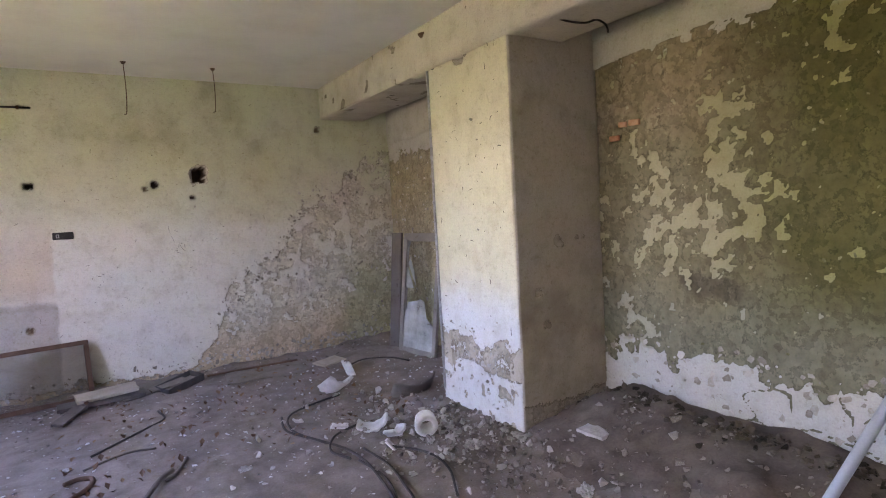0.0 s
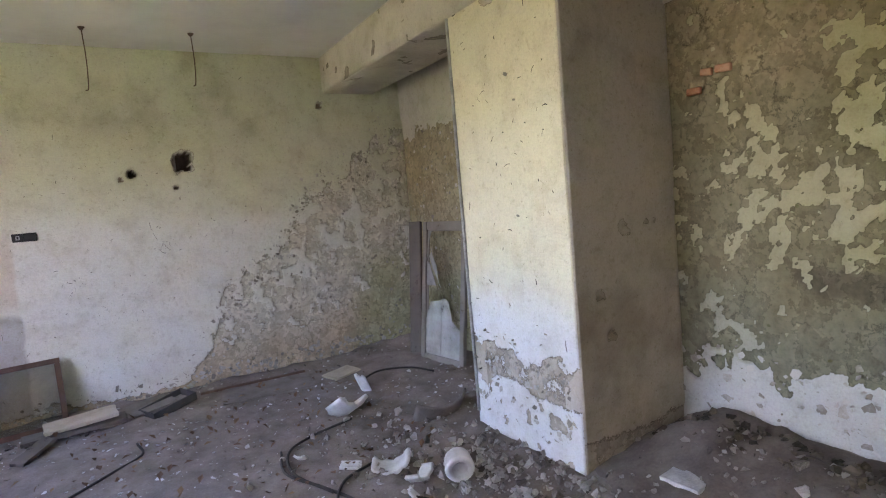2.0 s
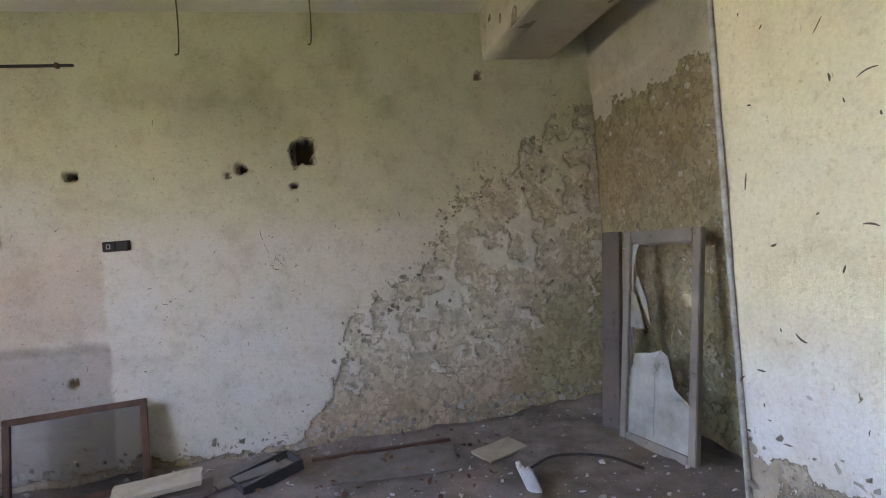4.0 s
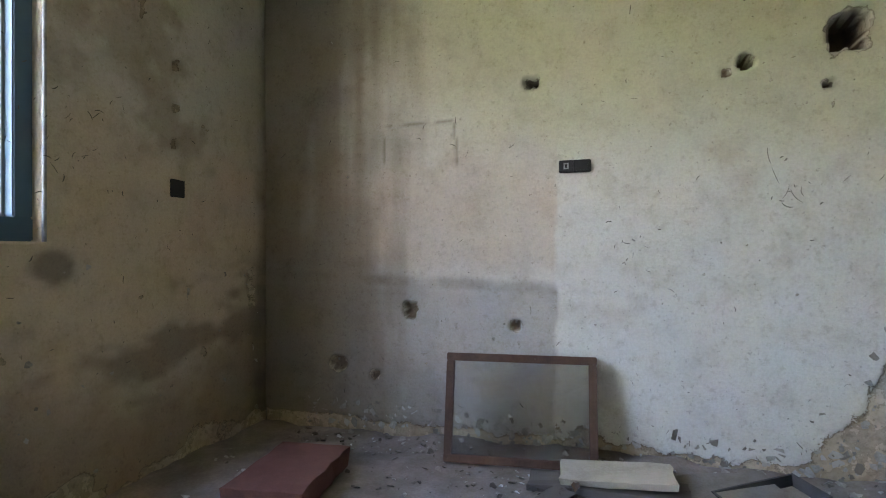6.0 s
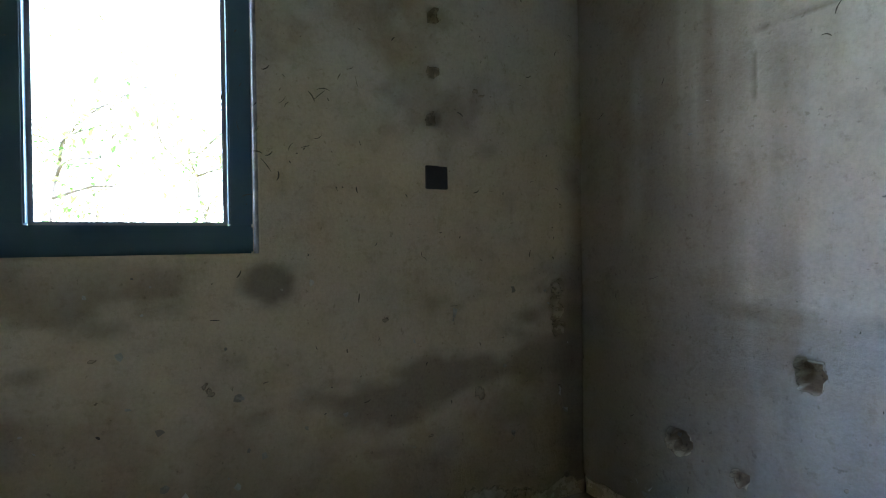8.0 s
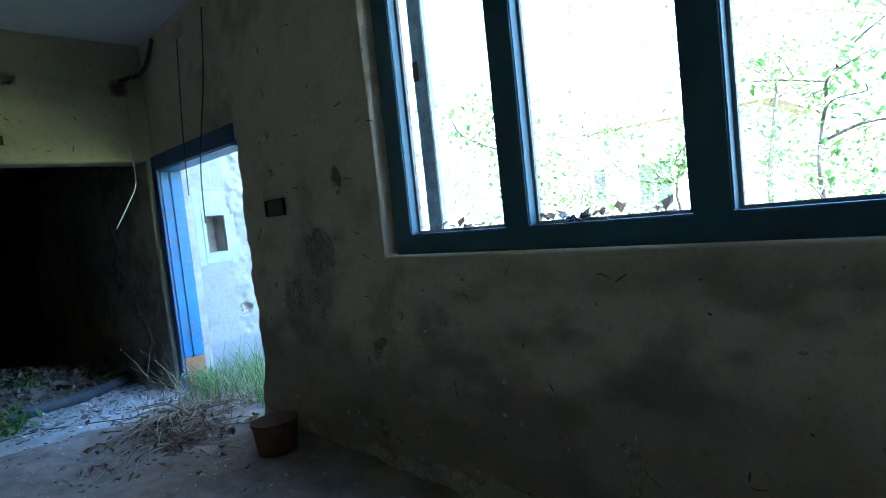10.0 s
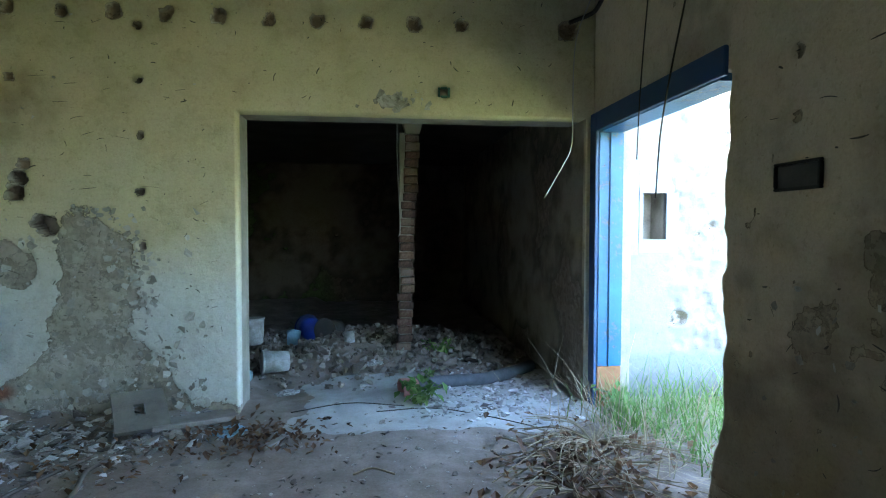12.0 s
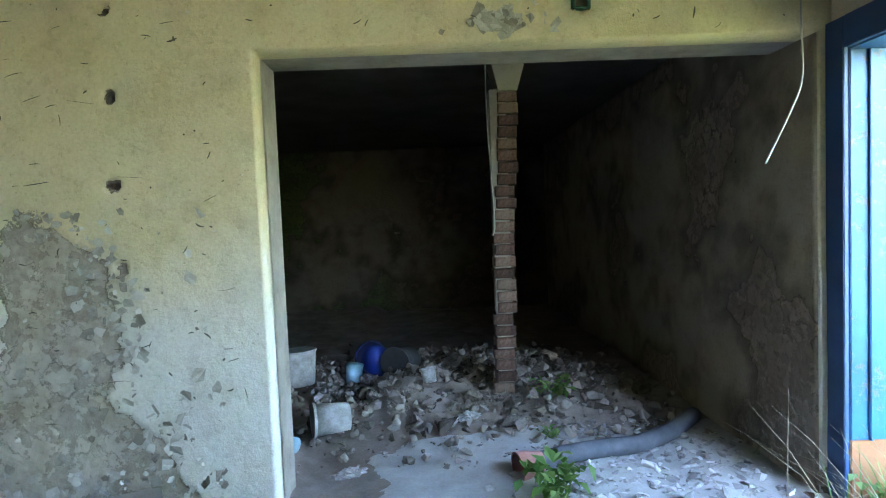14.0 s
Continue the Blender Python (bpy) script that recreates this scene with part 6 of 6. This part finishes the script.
def flakes(name, parent, place, spots, size, mat, seed):
    """Curled scales of paint that still hang on a wall, lifted at one edge."""
    r = np.random.RandomState(seed)
    n = len(spots)
    a = r.rand(n) * 2 * np.pi
    s = size * (0.35 + r.rand(n) ** 2 * 1.3)
    lift = 0.004 + 0.016 * r.rand(n) ** 2
    pts = []
    for k, (x, y, h) in enumerate(((-0.5, -0.35, 0.0), (0.5, -0.4, 0.0), (0.62, 0.05, 0.35), (0.4, 0.45, 1.0), (-0.35, 0.5, 0.9), (-0.6, 0.0, 0.3))):
        jx, jy = x + r.uniform(-0.18, 0.18, n), y + r.uniform(-0.18, 0.18, n)
        u, v = spots[:, 0] + (jx * np.cos(a) - jy * np.sin(a)) * s, spots[:, 1] + (jx * np.sin(a) + jy * np.cos(a)) * s
        pts.append(np.stack(place(u, v, 0.008 + h * lift), -1))
    pts = np.stack(pts, 1).reshape(-1, 3)
    ids = np.arange(n)[:, None] * 6
    faces = np.concatenate([ids + [0, 1, 2], ids + [0, 2, 5], ids + [5, 2, 3], ids + [5, 3, 4]])
    ob = mesh_object(name, pts, faces.tolist(), mat, parent, smooth=False)
    ob["kind"] = "stuff"
    return ob


def scuffs(name, parent, place, spots, length, seed, width=0.003, level=False):
    """Thin curved scratches and soot marks on a wall."""
    r = np.random.RandomState(seed)
    verts, faces = [], []
    for u, v in spots:
        a, l, w = r.rand() * 6.28, length * (0.3 + r.rand() ** 2 * 1.4), width * (0.5 + r.rand())
        bend, pts = r.uniform(-1.4, 1.4), []
        if level:
            a, bend = r.normal(0, 0.2), r.uniform(-0.5, 0.5)
        for k in range(5):
            q = a + bend * k / 4
            pts.append((u, v, q))
            u, v = u + math.cos(q) * l / 4, v + math.sin(q) * l / 4
        base = len(verts)
        for k, (x, y, q) in enumerate(pts):
            t = w * (0.25 + 0.75 * math.sin(math.pi * (k + 0.5) / 5))
            for sgn in (-1, 1):
                verts.append(place(x - math.sin(q) * t * sgn, y + math.cos(q) * t * sgn, 0.0165))
        faces += [(base + 2 * k, base + 2 * k + 1, base + 2 * k + 3, base + 2 * k + 2) for k in range(4)]
    ob = mesh_object(name, verts, faces, M_SCUFF, parent, smooth=False)
    ob["kind"] = "stuff"
    return ob


P_NORTH = lambda u, v, d: (u, -d, v)
P_WEST = lambda u, v, d: (d, u, v)
P_SOUTH = lambda u, v, d: (u, Y_D + d, v)
P_EAST = lambda u, v, d: (X_E - d, u, v)
P_PIL = lambda u, v, d: (PIL_X - d, u, v)
fr = np.random.RandomState(99)


def uniform(n, u0, u1, v0, v1):
    return np.c_[fr.uniform(u0, u1, n), fr.uniform(v0, v1, n)]


q = uniform(3000, 2.6, 5.45, 0.05, 2.6)
edge_gap = q[:, 1] - np.interp(q[:, 0], (2.95, 3.3, 3.5, 3.9, 4.15, 4.22, 4.65, 5.1, 5.2), (0.02, 0.36, 0.8, 1.1, 1.25, 1.55, 1.92, 2.08, 2.42))
q = q[(np.abs(edge_gap) < 0.22 * (0.3 + fr.rand(len(q)))) | ((edge_gap < 0) & (fr.rand(len(q)) < 0.12))]
flakes("paint_flakes", wall_north, P_NORTH, q, 0.022, M_FLAKE, 1)
flakes("paint_flakes", wall_north, P_NORTH, uniform(420, 0.3, 5.4, 0.03, 0.2), 0.03, M_FLAKE, 2)
flakes("paint_flakes", wall_north, P_NORTH, uniform(50, 0.2, 4.4, 0.2, 2.9), 0.014, M_FLAKE, 3)
q = uniform(420, -6.9, -3.5, 0.6, 3.05)
q = q[fbm(q[:, 0], q[:, 1], 0.5, 3, 55) + 0.5 * fr.rand(len(q)) > 0.1]
flakes("mould_flakes", wall_east, P_EAST, q, 0.013, M_GREENFLAKE, 4)
flakes("paint_flakes", wall_east, P_EAST, uniform(160, -6.0, -3.45, 0.25, 0.65), 0.03, M_FLAKE, 5)
flakes("paint_flakes", wall_east, P_EAST, uniform(350, -2.4, -0.05, 0.3, 2.4), 0.022, M_FLAKE, 6)
q = uniform(1500, 2.75, 4.65, 0.05, 1.45)
right = np.interp(q[:, 1], (0, 0.25, 0.51, 0.6, 0.84, 1.22, 1.4), (2.72, 2.95, 3.12, 3.3, 3.22, 3.28, 3.48))
q = q[(np.abs(q[:, 0] - right) < 0.14) | (fr.rand(len(q)) < 0.10) | ((q[:, 1] < 0.3) & (fr.rand(len(q)) < 0.5))]
flakes("paint_flakes", wall_south, P_SOUTH, q, 0.035, M_FLAKE, 7)
flakes("paint_flakes", wall_south, P_SOUTH, uniform(50, 2.6, 4.6, 0.2, 2.9), 0.018, M_FLAKE, 8)
flakes("paint_flakes", wall_south, P_SOUTH, np.c_[fr.normal(1.45, 0.12, 60), fr.normal(2.2, 0.03, 60)], 0.05, M_FLAKE, 9)
flakes("paint_flakes", wall_west, P_WEST, uniform(140, -5.2, -0.1, 0.1, 1.1), 0.02, M_FLAKE, 10)
flakes("paint_flakes", bpy.data.objects["pillar_east"], P_PIL, uniform(160, -3.4, -2.46, 0.12, 0.72), 0.024, M_FLAKE, 11)
q = uniform(300, PIL_Y0 + 0.02, PIL_Y1 - 0.02, 0.8, 3.0)
flakes("paint_flakes", bpy.data.objects["pillar_east"], P_PIL, q[:14], 0.016, M_FLAKE, 12)
scuffs("scuff_marks", wall_north, P_NORTH, uniform(120, 0.15, 4.6, 0.15, 2.9), 0.03, 13, 0.0014)
scuffs("scuff_marks", wall_north, P_NORTH, np.r_[np.c_[fr.normal(3.1, 0.1, 16), fr.normal(1.35, 0.15, 16)], np.c_[fr.normal(2.28, 0.05, 10), fr.normal(1.2, 0.1, 10)]], 0.05, 14, 0.0016)
q = uniform(120, -1.65, -0.05, 0.4, 2.9)
scuffs("scuff_marks", wall_west, P_WEST, q, 0.022, 15, 0.0018)
scuffs("scuff_marks", wall_west, P_WEST, np.c_[fr.normal(-1.35, 0.16, 22), fr.normal(1.65, 0.14, 22)], 0.035, 16, 0.0016)
scuffs("scuff_marks", wall_west, P_WEST, uniform(60, -5.2, -1.7, 0.1, 1.1), 0.04, 17, 0.003)
scuffs("scuff_marks", wall_west, P_WEST, uniform(40, -5.25, -3.85, 1.1, 2.9), 0.05, 18, 0.003, True)
scuffs("scuff_marks", wall_south, P_SOUTH, uniform(120, 2.65, 4.65, 0.5, 3.0), 0.03, 19)
scuffs("scuff_marks", wall_south, P_SOUTH, uniform(60, 0.2, 2.6, 2.15, 3.0), 0.03, 20)
scuffs("scuff_marks", bpy.data.objects["pillar_east"], P_PIL, uniform(60, PIL_Y0 + 0.03, PIL_Y1 - 0.03, 0.7, 2.9), 0.04, 21)


def bare_bricks(parent, spots):
    bm = bmesh.new()
    box_bm(bm, (-0.012, -0.048, -0.024), (0.012, 0.048, 0.024))
    bmesh.ops.bevel(bm, geom=bm.edges[:], offset=0.006, segments=1, affect="EDGES")
    me = bpy.data.meshes.new("brick")
    bm.to_mesh(me)
    bm.free()
    me.materials.append(simple("orange_brick", [(0.22, 0.09, 0.05), (0.4, 0.18, 0.1), (0.46, 0.26, 0.17)], 14, 0.9, 90, 0.5, random_tint=0.4))
    r = random.Random(2)
    for y, z in spots:
        ob = new("brick", me)
        ob.matrix_world = Matrix.LocRotScale((X_E - 0.004, y - 0.03, z + 0.02), Euler((r.uniform(-0.1, 0.1), 0, r.uniform(-0.06, 0.06))), (1, r.uniform(0.7, 1.1), r.uniform(0.8, 1.05)))
        ob.parent = parent


bare_bricks(wall_east, [(-3.70, 2.14), (-3.80, 2.14), (-3.62, 2.05), (-1.6, 2.14), (-1.72, 2.15), (-1.64, 2.07), (-1.76, 2.06), (-1.7, 1.98), (-1.82, 2.2), (-1.84, 1.98), (-1.5, 2.2)])

# ---- more litter on the floors ----
p = inside(np.c_[fr.uniform(0.4, 5.3, 3600), fr.uniform(-5.2, -0.1, 3600)], x1=5.3)
p = p[(fbm(p[:, 0], p[:, 1], 0.8, 3, 66) + 0.5 * fr.rand(len(p)) > 0.15) & ~((p[:, 0] > 4.65) & (p[:, 1] < -2.4) & (p[:, 1] > -3.5))]
rubble("plaster_crumbs", p, sizes(len(p), 0.006, 0.055), M_PALE, "pale plaster crumbs trodden into the dirt", 21, SHARDS)
p = inside(np.c_[fr.uniform(0.3, 4.6, 1500), fr.uniform(-6.9, -5.2, 1500)])
rubble("south_crumbs", p, sizes(len(p), 0.006, 0.06), M_STONE, "grit and crumbs on the dusty floor", 22, SHARDS)
p = inside(np.r_[np.c_[fr.uniform(2.7, 4.65, 420), fr.normal(-6.55, 0.2, 420)], np.c_[fr.uniform(3.2, 4.65, 220), fr.normal(-6.15, 0.25, 220)]], y0=-6.97)
rubble("plaster_slabs", p, sizes(len(p), 0.03, 0.17), M_STONE, "broken plaster slabs heaped under the peeled wall", 26, SHARDS)
p = inside(np.c_[fr.uniform(1.9, 4.4, 240), fr.uniform(-2.6, -0.3, 240)])
leaf_litter("wood_chips", p, 0.05, M_BROWNLEAF, "dry wood chips and leaves on the dirt")


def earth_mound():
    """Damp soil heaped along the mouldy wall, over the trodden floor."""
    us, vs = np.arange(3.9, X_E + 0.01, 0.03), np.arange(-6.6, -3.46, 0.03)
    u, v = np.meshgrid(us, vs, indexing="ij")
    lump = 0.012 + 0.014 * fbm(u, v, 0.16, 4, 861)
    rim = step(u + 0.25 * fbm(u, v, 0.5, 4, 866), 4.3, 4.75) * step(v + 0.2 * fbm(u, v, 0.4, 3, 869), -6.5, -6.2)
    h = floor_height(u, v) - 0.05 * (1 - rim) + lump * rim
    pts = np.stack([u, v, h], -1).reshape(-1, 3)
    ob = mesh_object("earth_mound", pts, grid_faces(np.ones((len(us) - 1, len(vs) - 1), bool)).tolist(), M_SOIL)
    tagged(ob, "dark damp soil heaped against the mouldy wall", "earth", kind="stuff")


def dust_patch():
    """Pale mortar dust spread in the wide opening and before the doorway."""
    us, vs = np.arange(0.02, 2.75, 0.025), np.arange(-8.4, -6.0, 0.025)
    u, v = np.meshgrid(us, vs, indexing="ij")
    away = np.maximum(np.maximum(-(v + 6.55) - 1.45, (v + 6.55) * 1.6), u - 2.2) + 0.22 * fbm(u, v, 0.6, 4, 871)
    rim = step(-away, -0.25, 0.1)
    h = floor_height(u, v) - 0.04 * (1 - rim) + (0.006 + 0.004 * fbm(u, v, 0.1, 3, 876)) * rim
    ob = mesh_object("dust_patch", np.stack([u, v, h], -1).reshape(-1, 3), grid_faces(np.ones((len(us) - 1, len(vs) - 1), bool)).tolist(), M_DUST)
    tagged(ob, "pale grey mortar dust trodden over the floor", "dust", kind="stuff")


M_DUST = simple("mortar_dust", [(0.24, 0.225, 0.21), (0.36, 0.35, 0.335), (0.48, 0.47, 0.455)], 3.5, 0.95, 70, 0.8, depth=0.01)
dust_patch()
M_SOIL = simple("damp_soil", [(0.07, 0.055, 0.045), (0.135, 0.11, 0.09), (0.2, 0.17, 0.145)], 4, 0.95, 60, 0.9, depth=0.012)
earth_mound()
p = np.c_[5.42 - np.abs(fr.normal(0, 0.12, 900)), fr.uniform(-6.2, -3.5, 900)]
rubble("earth_clods", p, sizes(len(p), 0.012, 0.075), M_EARTH, "dark moist earth clods along the wall's foot", 23, CHUNKS)
p = np.c_[fr.uniform(4.0, 5.35, 1500), fr.uniform(-6.2, -3.55, 1500)]
rubble("earth_crumbs", p, sizes(len(p), 0.008, 0.06), M_DARKSTONE, "dark crumbs of earth and stone on the mound", 24, CHUNKS)
scuffs("scuff_marks", wall_south, P_SOUTH, uniform(70, 2.65, 4.65, 0.5, 2.9), 0.07, 25, 0.0016, True)
